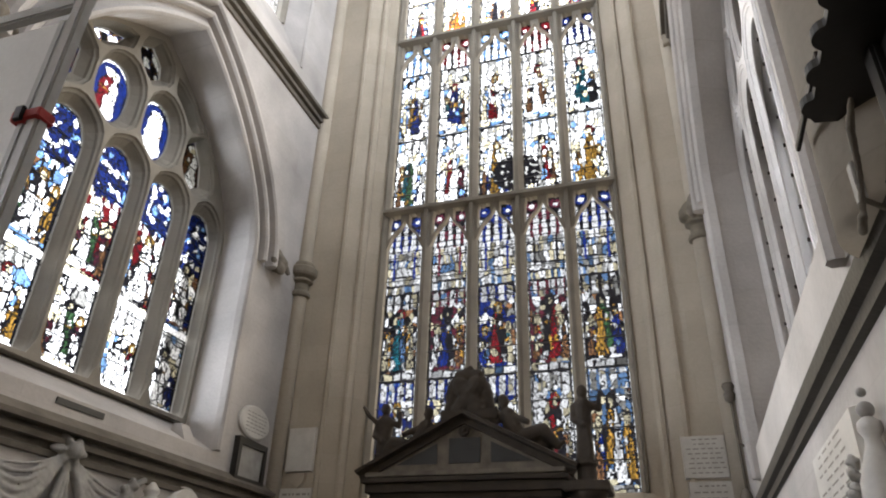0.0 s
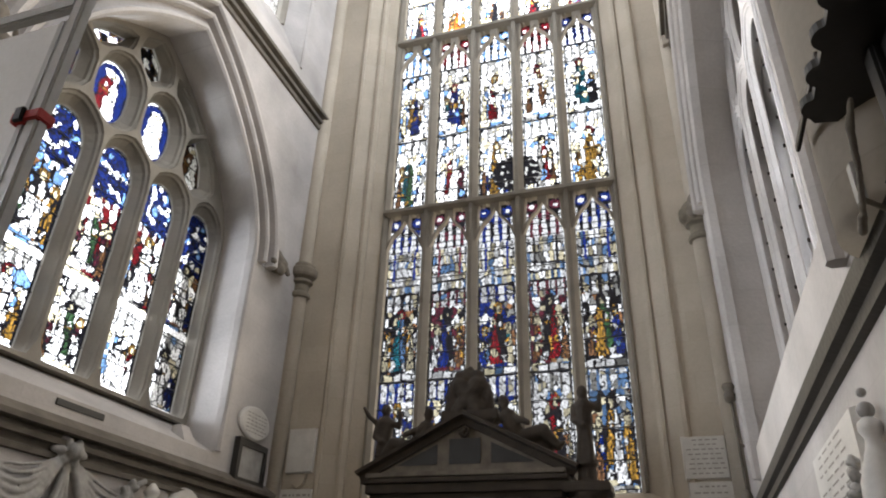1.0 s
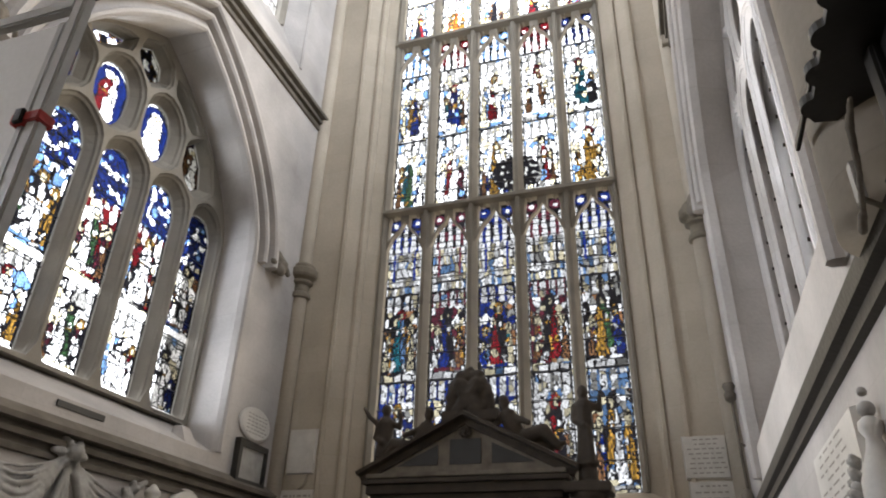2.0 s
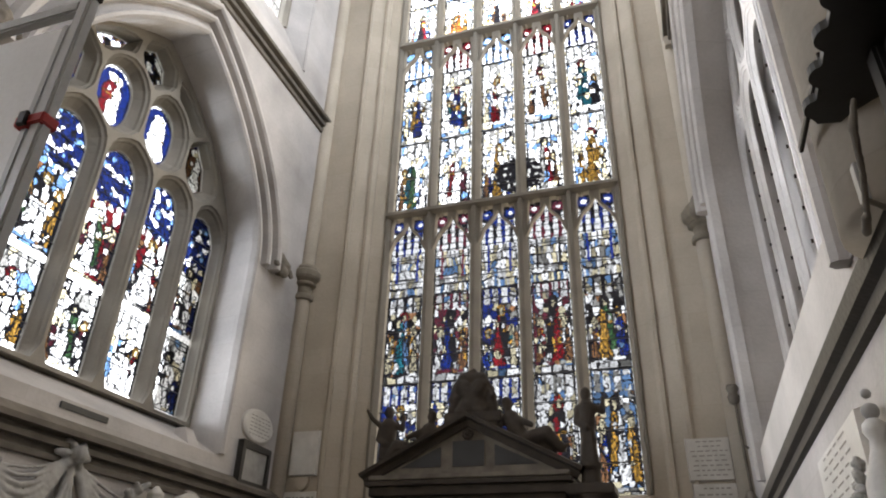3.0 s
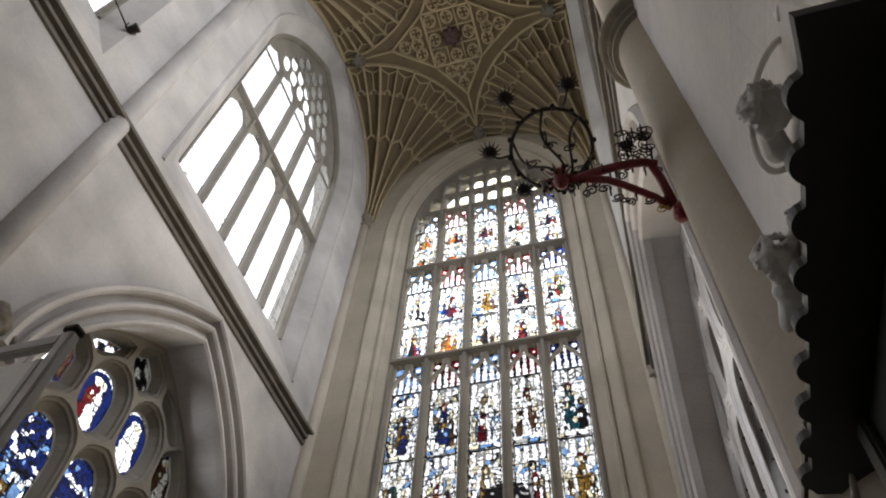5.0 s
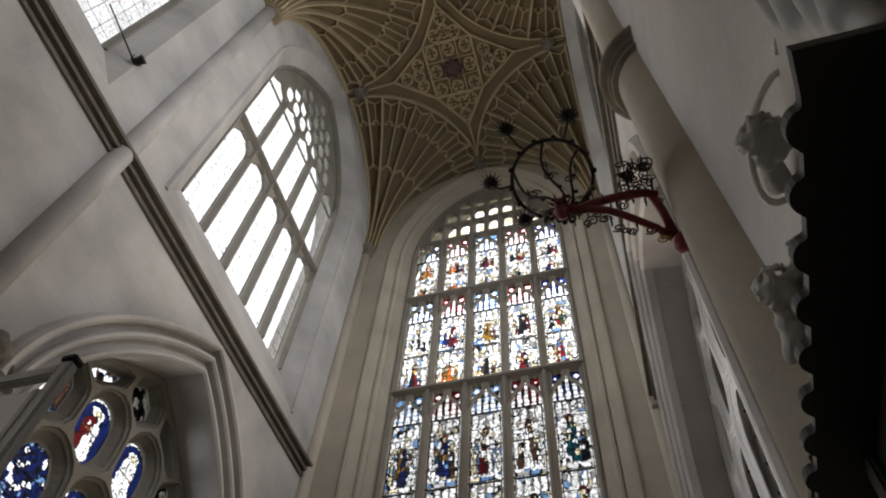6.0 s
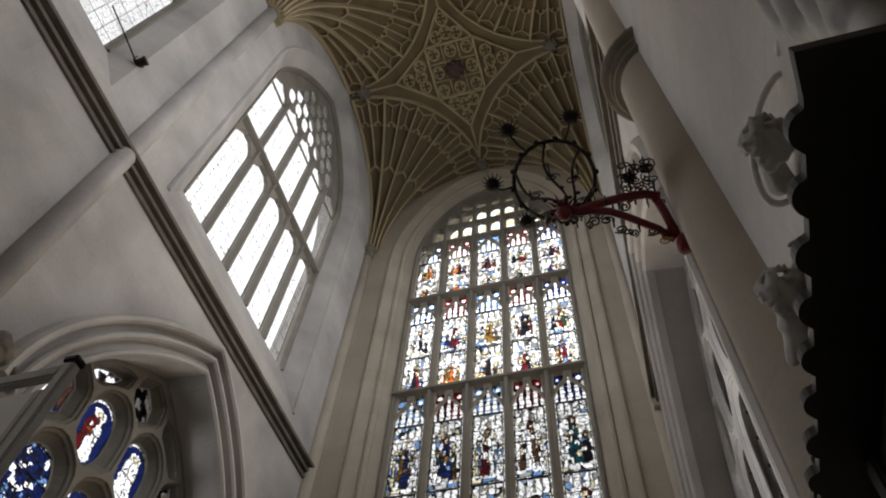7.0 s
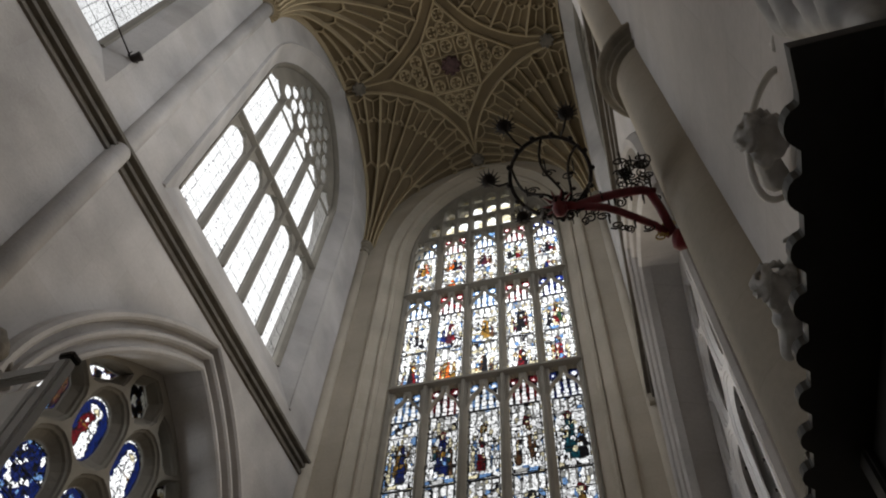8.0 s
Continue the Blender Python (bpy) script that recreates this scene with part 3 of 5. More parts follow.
def shaft(name, place, r, z0, z1, rings, label, mat=PLASTER):
    """A wall shaft with moulded rings or capitals."""
    root = empty(name, (place[0], place[1], 0))
    tagged(root, label, "wall shaft", kind="")
    b = bmesh.new()
    lathe(b, (0, 0, 0), [(r, z0), (r, z1)], 28)
    part("shaft", b, mat, root, smooth=True)
    for z, k, h in rings:
        b = bmesh.new()
        o = r * (k - 1)
        lathe(b, (0, 0, z), [(r * 0.99, -h), (r + o * 0.35, -h * 0.97), (r + o * 0.4, -h * 0.88), (r + o * 0.3, -h * 0.8), (r + o * 0.04, -h * 0.74), (r + o * 0.06, -h * 0.5), (r + o * 0.5, -h * 0.42), (r + o * 0.55, -h * 0.36), (r + o * 0.35, -h * 0.3), (r + o * 0.85, -h * 0.2), (r + o, -h * 0.12), (r + o, h * 0.08),
                             (r + o * 0.85, h * 0.14), (r + o * 0.6, h * 0.16), (r + o * 0.6, h * 0.26), (r + o * 0.3, h * 0.36), (r * 0.99, h * 0.4)], 28)
        part("capital", b, CAPITAL, root, "moulded round stone capital", smooth=False)
    return root


shaft("corner_shaft", (-3.2, -0.42, 0), 0.12, 0, 17.3, [(6.74, 2.1, 0.46), (17.3, 1.7, 0.35)], "slender round stone shaft in the corner with a moulded capital", STONE)
shaft("corner_shaft", (3.08, -0.42, 0), 0.12, 0, 17.3, [(6.92, 2.1, 0.46), (17.3, 1.7, 0.35)], "slender round stone shaft in the corner with a moulded capital", STONE)
shaft("wall_shaft", (-3.25, -6.95, 0), 0.15, 3.3, 17.6, [(17.7, 1.5, 0.45)], "round stone wall shaft rising to the vault")
shaft("wall_shaft", (3.28, -7.25, 0), 0.32, 2.8, 17.6, [(7.5, 1.42, 0.2), (17.7, 1.5, 0.45)], "stout round stone wall shaft with a moulded capital ring", STONE)

# ---- windows ----


def light_head(wall, hw, z_top, h, d0, d1):
    """Cusped stone head of one light: an ogee opening with two small eyes above it."""
    b = bmesh.new()
    z0 = z_top - h

    def rise(k):
        """Height of the ogee from jamb (0) to tip (1), with two cusps."""
        return h * (0.52 * math.sin(min(1.0, k / 0.72) * math.pi / 2) + 0.30 * max(0.0, (k - 0.55) / 0.45) ** 1.8)

    ks = [i / 16 for i in range(17)]
    curve = [(-hw + 0.012 + (hw - 0.012) * k, z0 + rise(k) - 0.055 * h * max(0.0, math.sin(k * math.pi * 3)) * (1 - k)) for k in ks]
    lower = curve + [(-u, z) for u, z in curve[-2::-1]]
    outer = [(-hw, z_top), (-hw, z0 - 0.02)] + lower + [(hw, z0 - 0.02), (hw, z_top)]
    eyes = []
    for s in (-1, 1):
        low = [(s * (hw - (hw - 0.012) * k), z0 + rise(k) + 0.065 * h) for k in (0.20, 0.32, 0.45, 0.58, 0.70, 0.80)]
        low = [(u, min(z, z_top - 0.10 * h)) for u, z in low]
        pinch = (low[0][0] * 0.97, z_top - 0.22 * h)
        eyes.append(low + [(s * hw * 0.24, z_top - 0.055 * h), (s * hw * 0.46, z_top - 0.05 * h), (s * hw * 0.58, z_top - 0.10 * h), (s * hw * 0.72, z_top - 0.06 * h), pinch])
    eyes = [e if sum(e[k - 1][0] * e[k][1] - e[k][0] * e[k - 1][1] for k in range(len(e))) > 0 else e[::-1] for e in eyes]
    pierced(b, wall, outer, eyes, d0, d1, 0.012)
    return b


def window_root(name, label):
    return tagged(empty(name), label, "window", kind="structure")


# great end window
P = 0.8
LEVELS = [3.2, 7.96, 11.99, 15.15]
win = window_root("window_1", "great five-light stained glass window of leaded coloured panes")
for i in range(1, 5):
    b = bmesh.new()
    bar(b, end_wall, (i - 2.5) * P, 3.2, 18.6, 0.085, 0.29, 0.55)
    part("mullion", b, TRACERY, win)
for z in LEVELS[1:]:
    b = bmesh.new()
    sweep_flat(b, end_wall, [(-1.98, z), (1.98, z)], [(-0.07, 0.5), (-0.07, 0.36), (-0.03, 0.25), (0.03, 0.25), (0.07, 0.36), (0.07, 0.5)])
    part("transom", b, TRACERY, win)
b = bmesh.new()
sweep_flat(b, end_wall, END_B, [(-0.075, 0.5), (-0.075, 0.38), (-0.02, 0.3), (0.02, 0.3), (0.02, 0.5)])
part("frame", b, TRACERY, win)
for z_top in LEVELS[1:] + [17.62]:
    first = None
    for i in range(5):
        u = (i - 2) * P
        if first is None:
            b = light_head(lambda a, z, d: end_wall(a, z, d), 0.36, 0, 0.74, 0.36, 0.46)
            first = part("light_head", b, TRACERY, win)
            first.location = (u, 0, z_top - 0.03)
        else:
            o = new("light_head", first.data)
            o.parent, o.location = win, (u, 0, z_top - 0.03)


def inside_end(u, z, m=0.0):
    s = min(1.0, abs(u) / (1.98 - m))
    return abs(u) < 1.98 - m and z < 16.9 + 3.18 * (0.15 * (1 - s) + 0.85 * math.sqrt(1 - s * s)) - m


b = bmesh.new()
holes = []
for row, (z0, z1) in enumerate(((17.74, 18.36), (18.5, 19.05), (19.15, 19.55))):
    for i in range(10):
        u = (i - 4.5) * P / 2
        if inside_end(u - 0.15, z1, 0.1) and inside_end(u + 0.15, z1, 0.1):
            holes.append([(u - 0.135, z0), (u + 0.135, z0), (u + 0.135, z1 - 0.14), (u + 0.09, z1 - 0.04), (u, z1), (u - 0.09, z1 - 0.04), (u - 0.135, z1 - 0.14)])
top = [p for p in END_B if p[1] > 17.6]
zz = 17.6
half = max(abs(p[0]) for p in top)
pierced(b, end_wall, [(-half, zz)] + [p for p in top] + [(half, zz)], holes, 0.34, 0.48, 0.03)
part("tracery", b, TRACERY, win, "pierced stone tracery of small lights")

SCENES = {
    0: ["BGWKM", "BWMKG", "BGKBR", "WMKRE", "LBGWG"],
    1: ["KGLTG", "MMKBE", "BBKRT", "MRKRW", "KVNGB"],
    2: ["WLGBG", "WTBBT", "WLWRL", "WKEWE", "LBTTK"],
    3: ["WGTNB", "RWRWM", "LBWGB", "RKRSW", "BGGGW"],
    4: ["WBKWK", "WBRMW", "WLGGL", "WMKKR", "WKNRB"],
    5: ["WLRKB", "WOGOG", "WLEKE", "RWKRW", "LRRRB"],
    6: ["WKOGB", "WOOKM", "WWKMR", "WKNRR", "WBRKB"],
}


def field(u, z, key, scale):
    return noise.noise(Vector((u * scale, z * scale, key)))


def border(u, z, rnd, brightness):
    """White and pale blocks up the edge of a light, parted by lead."""
    k = z / 0.088
    if k % 1 < 0.27:
        return toned("K", rnd, brightness)
    return toned("WWPWWSW"[int(k) * 5 % 7], rnd, brightness)


def blocks(u, z, rnd, brightness, du=0.1, dz=0.1):
    """Pale glass in small uneven upright quarries."""
    u, z = u + 0.05 * field(u, z, 401, 5), z + 0.05 * field(u, z, 402, 5)
    j = math.floor(z / dz)
    du *= 1 + 0.35 * math.sin(j * 2.3)
    x = (u + 9) / du + 0.37 * j
    if z / dz % 1 < 0.19 or x % 1 < 0.19:
        return toned("K", rnd, brightness)
    pick = math.sin(math.floor(x) * 12.99 + j * 78.2) * 437.5 % 1
    k = 0.45 + 0.75 * (pick * 7.3 % 1)
    return tuple(q * k for q in toned("WWWWPPSL"[int(pick * 8)], rnd, brightness))


@functools.lru_cache(maxsize=None)
def cast(code, key):
    """Poses of the people of one scene: place, height of the crown, half width, robe, mantle, turn of the mantle."""
    bg, c1, c2, c3, c4 = code
    r = random.Random(int(key * 100))
    c, top = r.uniform(-0.12, 0.12), r.uniform(0.70, 0.78)
    res = [(c, top, 0.30, c2, c3, r.choice((-1, 1)), r.choice("GWRK"))]
    for s, col in ((-1, c1), (1, c4)):
        res.append((s * r.uniform(0.48, 0.58), r.uniform(0.46, 0.62), 0.20, col, r.choice("WPE" + col), -s, r.choice("WGP")))
    return res


def person(u, v, spec, a):
    """The glass of one standing robed form at u, v; an empty string outside it."""
    c, top, hw, robe, mantle, turn, halo = spec
    x, y = u - c, top - v
    r = math.hypot(x / (hw * 0.42), (y - 0.055) / 0.05)
    if r < 1:
        return "K" if r > 0.82 or (abs(x) > hw * 0.24 and y < 0.05) else "P"
    r = math.hypot(x / (hw * 0.80), (y - 0.052) / 0.088)
    if r < 1 and y < 0.11:
        return "K" if r > 0.86 else halo
    if y < 0.10 or v < 0.04:
        return ""
    k = (y - 0.10) / max(0.05, top - 0.14)
    w = hw * (0.62 + 0.50 * min(1, k * 5) - 0.28 * math.sin(math.pi * min(1, k * 1.3)) + 0.25 * k + 0.16 * a)
    if abs(x) > w:
        return ""
    if abs(x) > w - 0.045:
        return "K"
    hx, hy = x - turn * hw * 0.35, y - 0.24
    if math.hypot(hx / 0.075, hy / 0.032) < 1:
        return "W"
    seam = x * turn + hw * 0.25 - hw * 0.8 * k + 0.1 * a
    if abs(seam) < 0.03:
        return "K"
    if 0.30 < k < 0.34:
        return "G" if seam > 0 else "K"
    return mantle if seam < 0 else (robe if k < 0.86 else "W")


def figure(code, u, v, rnd, brightness, key, pu, pz, size=1.0, coarse=1.0):
    """One painted scene in a light, u from -1 to 1, v from 0 to 1: canopy, robed forms, ground of small pieces."""
    if abs(u) > 0.80:
        return toned("K", rnd, brightness) if abs(u) < 0.86 else border(pu, pz, rnd, brightness)
    if v < 0.07:
        return blocks(pu, pz, rnd, brightness, 0.16, 0.12)
    if v > 0.975:
        return toned("K", rnd, brightness)
    a, b = field(pu, pz, key, 5.0), field(pu, pz, key + 9, 13.0)
    col = ""
    for spec in cast(code, key):
        col = person((u + 0.05 * b) / size, (v - 0.07 + 0.008 * b) / 0.93, spec, a)
        if col:
            break
    dist, pts = noise.voronoi(Vector((pu * 11 / coarse, pz * 8 / coarse, key)))
    piece = math.sin(pts[0].x * 12.9 + pts[0].y * 78.2) * 437.5 % 1
    lead = dist[1] - dist[0] < (0.075 if col in ("", "W", "P") else 0.05)
    if col == "K" or lead:
        return toned("K", rnd, brightness)
    if not col:
        if v > 0.80 or code[0] == "W":
            k = 0.55 + 0.5 * piece
            pick = "WWPWWWSWWWWL"[int(piece * 12)] if v < 0.80 or abs((u * 2.5) % 1 - 0.5) < 0.33 else code[0] if code[0] != "W" else "S"
            return tuple(q * k for q in toned(pick, rnd, brightness))
        return tuple(q * (0.6 + 0.9 * piece) for q in toned(code[0] if piece < 0.42 else "WEKPSW"[int(piece * 60) % 6], rnd, brightness))
    fold = math.sin(u * 26 + a * 6 + v * 7)
    if col not in "WPK" and fold > 0.90:
        return toned("K", rnd, brightness)
    if col not in "WPK" and piece > 0.86:
        col = "WPLG"[int(piece * 90) % 4]
    k = (0.5 if fold < -0.5 else 1.25 if fold > 0.4 and col not in "WP" else 0.95) * (0.7 + 0.6 * piece)
    return tuple(q * k for q in toned(col, rnd, brightness))


for tier in range(4):
    z0 = LEVELS[tier]
    z1 = (LEVELS + [17.7])[tier + 1]
    for i in range(5):
        u0, u1 = (i - 2.5) * P + 0.05, (i - 1.5) * P - 0.05
        # low tiers are dimmed in the tint, standing in for obstructed light outside
        brightness = (0.13, 0.46, 1.0, 1.0)[tier]

        def colour(u, z, rnd, i=i, tier=tier, z0=z0, z1=z1, u0=u0, u1=u1, brightness=brightness):
            uu, v = (u - (u0 + u1) / 2) / ((u1 - u0) / 2), (z - z0) / (z1 - z0)
            h = z1 - 0.78
            if z > h:
                t = "BMBMB"[i] if tier == 0 else "LRLRB"[i]
                eye = ((abs(u - (u0 + u1) / 2) - 0.194) / 0.13) ** 2 + ((z - z1 + 0.193) / 0.118) ** 2
                if eye < 1.5:
                    return toned("W" if eye < 0.10 + 0.25 * field(u, z, 77, 8) else ("K" if eye > 0.55 or field(u, z, 78, 16) > 0.25 else t), rnd, brightness * 1.3)
                if abs(uu) > 0.84 and z < h + 0.3:
                    return border(u, z, rnd, brightness)
                w = abs((uu * 2.5 + 0.5) % 1 - 0.5)
                if z / 0.12 % 1 < 0.2:
                    return toned("K", rnd, brightness)
                return toned("W" if w < 0.33 - 0.2 * (z - h) / 0.78 + 0.12 * field(u, z, i, 9) else (t if field(u, z, i + 3, 6) > -0.05 else "K"), rnd, brightness)
            split = z0 + (h - z0) * 0.5
            if tier == 0:
                if z > h - 0.75:
                    if abs(uu) > 0.84:
                        return border(u, z, rnd, brightness)
                    if 0.46 < abs(uu) < 0.56 and z > h - 0.5:
                        return toned("BMBKB"[i], rnd, brightness)
                    return blocks(u, z, rnd, brightness * 1.1, 0.06, 0.16)
                split = z0 + 1.75
                if z < split:
                    return figure(SCENES[0][i], uu, (z - z0) / (split - z0), rnd, brightness, i * 3.1, u, z)
                return figure(SCENES[1][i], uu, (z - split) / (h - 0.75 - split), rnd, brightness * 0.9, 20 + i * 3.1, u, z)
            if tier == 1:
                code = SCENES[3][i] if z < split else SCENES[2][i]
                if i in (2, 3) and z0 + 0.15 < z < z0 + 0.95 and (u - 0.35) ** 2 / 0.42 ** 2 + (z - z0 - 0.55) ** 2 / 0.36 ** 2 < 1:
                    return toned("K" if field(u, z, 3, 14) < 0.35 else "S", rnd, brightness)
            elif tier == 2:
                code = SCENES[5][i] if z < split else SCENES[4][i]
            else:
                code = SCENES[6][i][::-1] if z < split else SCENES[6][i]
                code = "W" + code[1:] if code[0] not in "WLR" else code
            lo, hi = (z0, split) if z < split else (split, h)
            return figure("W" + code[1:], uu, (z - lo) / (hi - lo), rnd, brightness, 60 + tier * 17 + i * 3.1 + (5 if z < split else 0), u, z, (1.0, 0.92, 0.8, 0.8)[tier])

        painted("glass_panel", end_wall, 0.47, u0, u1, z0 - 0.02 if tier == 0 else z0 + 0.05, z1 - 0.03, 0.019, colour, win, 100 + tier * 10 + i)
leaded("glass_panel", end_wall, 0.47, -1.9, 1.9, 17.6, 20.05, 0.13, 0.2, lambda u, z, r: mixed(r.choice("WWWPP"), r, 0.7, 1.0), win, 99, keep=inside_end)
# iron saddle bars across the lights
for tier in range(4):
    z0, z1 = LEVELS[tier], (LEVELS + [17.7])[tier + 1]
    n = round((z1 - z0) / 0.42)
    b = bmesh.new()
    for k in range(1, n):
        z = z0 + (z1 - z0) * k / n
        tube(b, [end_wall(-1.95, z, 0.45), end_wall(1.95, z, 0.45)], 0.009, 5)
    part("saddle_bars", b, LEAD, win)

# aisle window in the west wall: five round-headed lights, ovals and lozenges above
WP = 0.86
win2 = window_root("window_2", "arched five-light stained glass window in blue, white and red")


def dense(h, step=0.07):
    """An outline with more points along its long sides."""
    res = []
    for p, q in zip(h, h[1:] + h[:1]):
        n = max(1, int(math.hypot(q[0] - p[0], q[1] - p[1]) / step))
        res += [(p[0] + (q[0] - p[0]) * k / n, p[1] + (q[1] - p[1]) * k / n) for k in range(n)]
    return res


def swollen(h, others, half_bar, most):
    """An outline grown until only a thin bar is left between it and its neighbours."""
    spots = [p for o in others for p in dense(o, 0.04)]
    room = [min(math.hypot(p[0] - q[0], p[1] - q[1]) for q in spots) for p in h]
    by = [max(0.02, min(most, r * 0.5 - half_bar)) for r in room]
    by = [min(by[k], 1.25 * (by[k - 1] + by[k] + by[(k + 1) % len(by)]) / 3) for k in range(len(by))]
    return [grow(h, g)[k] for k, g in enumerate(by)]


def aisle_tracery(wall, z0, outline, d0, d1, parent, mat, label):
    """Five round-headed lights, ovals and lozenges above, all in deep splayed frames."""
    c0, hw, b = -3.92, 0.315, bmesh.new()
    holes = []
    for i in range(5):
        c = c0 + (i - 2) * WP
        h = [(c - hw, z0), (c + hw, z0), (c + hw, 6.5)]
        h += [(c + hw * math.cos(a), 6.5 + 0.44 * math.sin(a)) for a in np.linspace(0.15, math.pi - 0.15, 13)]
        holes.append(h + [(c - hw, 6.5)])
    for i in (1, 2):
        holes.append(oval(c0 + (i - 1.5) * WP, 7.58, 0.285, 0.45, 20, 0.85))
    for s in (-1, 1):
        c = c0 + s * 1.5 * WP
        holes.append([(c - s * 0.27, 7.36), (c - s * 0.02, 7.13), (c + s * 0.24, 7.34), (c + s * 0.17, 7.68), (c - s * 0.05, 7.98), (c - s * 0.27, 7.75)])
        holes.append([(c0 + s * 0.48, 8.46), (c0 + s * 0.56, 8.30), (c0 + s * 0.76, 8.14), (c0 + s * 0.95, 7.98), (c0 + s * 1.12, 8.06), (c0 + s * 0.80, 8.33)])
    holes.append([(c0 - 0.26, 8.36), (c0, 8.12), (c0 + 0.26, 8.36), (c0 + 0.22, 8.58), (c0, 8.74), (c0 - 0.22, 8.58)])
    holes = [dense(h if sum(h[k - 1][0] * h[k][1] - h[k][0] * h[k - 1][1] for k in range(len(h))) > 0 else h[::-1]) for h in holes]
    dm = d0 + (d1 - d0) * 0.8
    cells = [swollen(h, [q for q in holes if q is not h] + [outline], 0.020, 0.30) for h in holes]
    fill(b, [[wall(u, z, d0) for u, z in outline]] + [[wall(u, z, d0) for u, z in c] for c in cells])
    fill(b, [[wall(u, z, d1) for u, z in outline]] + [[wall(u, z, d1) for u, z in h] for h in holes])
    loft(b, [wall(u, z, d0) for u, z in outline], [wall(u, z, d1) for u, z in outline])
    for h, c in zip(holes, cells):
        mix = lambda k: [(p[0] + (q[0] - p[0]) * k, p[1] + (q[1] - p[1]) * k) for p, q in zip(h, c)]
        steps = [(1.0, d0), (0.94, d0 + (d1 - d0) * 0.15), (0.72, d0 + (d1 - d0) * 0.22), (0.66, d0 + (d1 - d0) * 0.4), (0.12, dm), (0.0, dm), (0.0, d1)]
        for (ga, da), (gb, db) in zip(steps, steps[1:]):
            loft(b, [wall(u, z, da) for u, z in mix(ga)], [wall(u, z, db) for u, z in mix(gb)])
    bmesh.ops.remove_doubles(b, verts=b.verts, dist=0.0003)
    return part("tracery", b, mat, parent, label)


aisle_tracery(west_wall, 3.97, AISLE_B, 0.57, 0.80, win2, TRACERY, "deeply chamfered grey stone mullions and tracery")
RED = [(-2, "WWGNB"), (-1, "WNWWG"), (0, "WMNWM"), (1, "WLWWR"), (2, "WMWWB")]
for i, code in RED:
    c = -3.92 + i * WP

    def colour2(u, z, rnd, c=c, code=code, i=i):
        uu, brightness = (u - c) / 0.36, 0.59
        b = field(u, z, 230 + i * 7, 7.0)
        if z > 6.2 + 0.12 * b:
            return toned("K" if abs(b) < 0.05 or abs(field(u, z, 291, 11)) < 0.045 or abs(uu) > 0.86 else ("W" if field(u, z, 280, 9) > 0.22 else ("L" if b > 0.3 else ("B" if abs(field(u, z, 290, 15)) > 0.05 else "K"))), rnd, brightness)
        if z < 4.04 or 5.04 < z < 5.12:
            return toned("W", rnd, 0.9)
        if z < 5.08:
            return figure(code, uu, (z - 3.98) / 1.08, rnd, brightness, 230 + i * 7, u, z, 1.15, 1.5)
        return figure("WLRRB"[i + 2] + code[1:], uu, (z - 5.08) / 1.3, rnd, brightness, 260 + i * 7, u, z, 1.15, 1.5)

    painted("glass_panel", west_wall, 0.785, c - 0.4, c + 0.4, 3.94, 7.03, 0.017, colour2, win2, 300 + i)


def colour3(u, z, rnd):
    for i in range(4):
        c = -3.92 + (i - 1.5) * WP
        e = ((u - c) / 0.34) ** 2 + ((z - 7.55) / 0.49) ** 2
        if e < 1.3:
            if e > 0.66:
                return toned("K" if e > 1.02 or 0.78 < e < 0.84 or math.atan2(z - 7.55, u - c) * 5 % 1 < 0.15 else ("W" if e > 0.84 else "B"), rnd, 0.6)
            col = person((u - c) / 0.36 + 0.1 * field(u, z, 5, 9), (z - 7.06) / 0.98, (0.05 - 0.1 * (i % 2), 0.84, 0.46, "LRWE"[i], "W", 1 - 2 * (i % 2), "W"), field(u, z, 6, 6))
            if col == "K" or abs(field(u, z, 7, 11)) < 0.035:
                return toned("K", rnd, 0.6)
            return toned(col or ("B" if i in (1, 2) else "EKM"[int(abs(field(u, z, 9, 9)) * 9) % 3]), rnd, 0.55)
    b = field(u, z, 8, 8)
    return toned("W" if b > 0.1 else ("B" if b > -0.05 else ("G" if b > -0.12 else "K")), rnd, 0.6)


painted("glass_panel", west_wall, 0.785, -5.9, -1.9, 7.032, 8.9, 0.02, colour3, win2, 311, keep=lambda u, z: z < 8.95 - 0.5 * abs(u + 3.9) ** 1.5)
b = bmesh.new()
for k in range(1, 10):
    z = 4.02 + 0.32 * k
    tube(b, [west_wall(-5.95, z, 0.772), west_wall(-1.9, z, 0.772)], 0.008, 5)
part("saddle_bars", b, LEAD, win2)


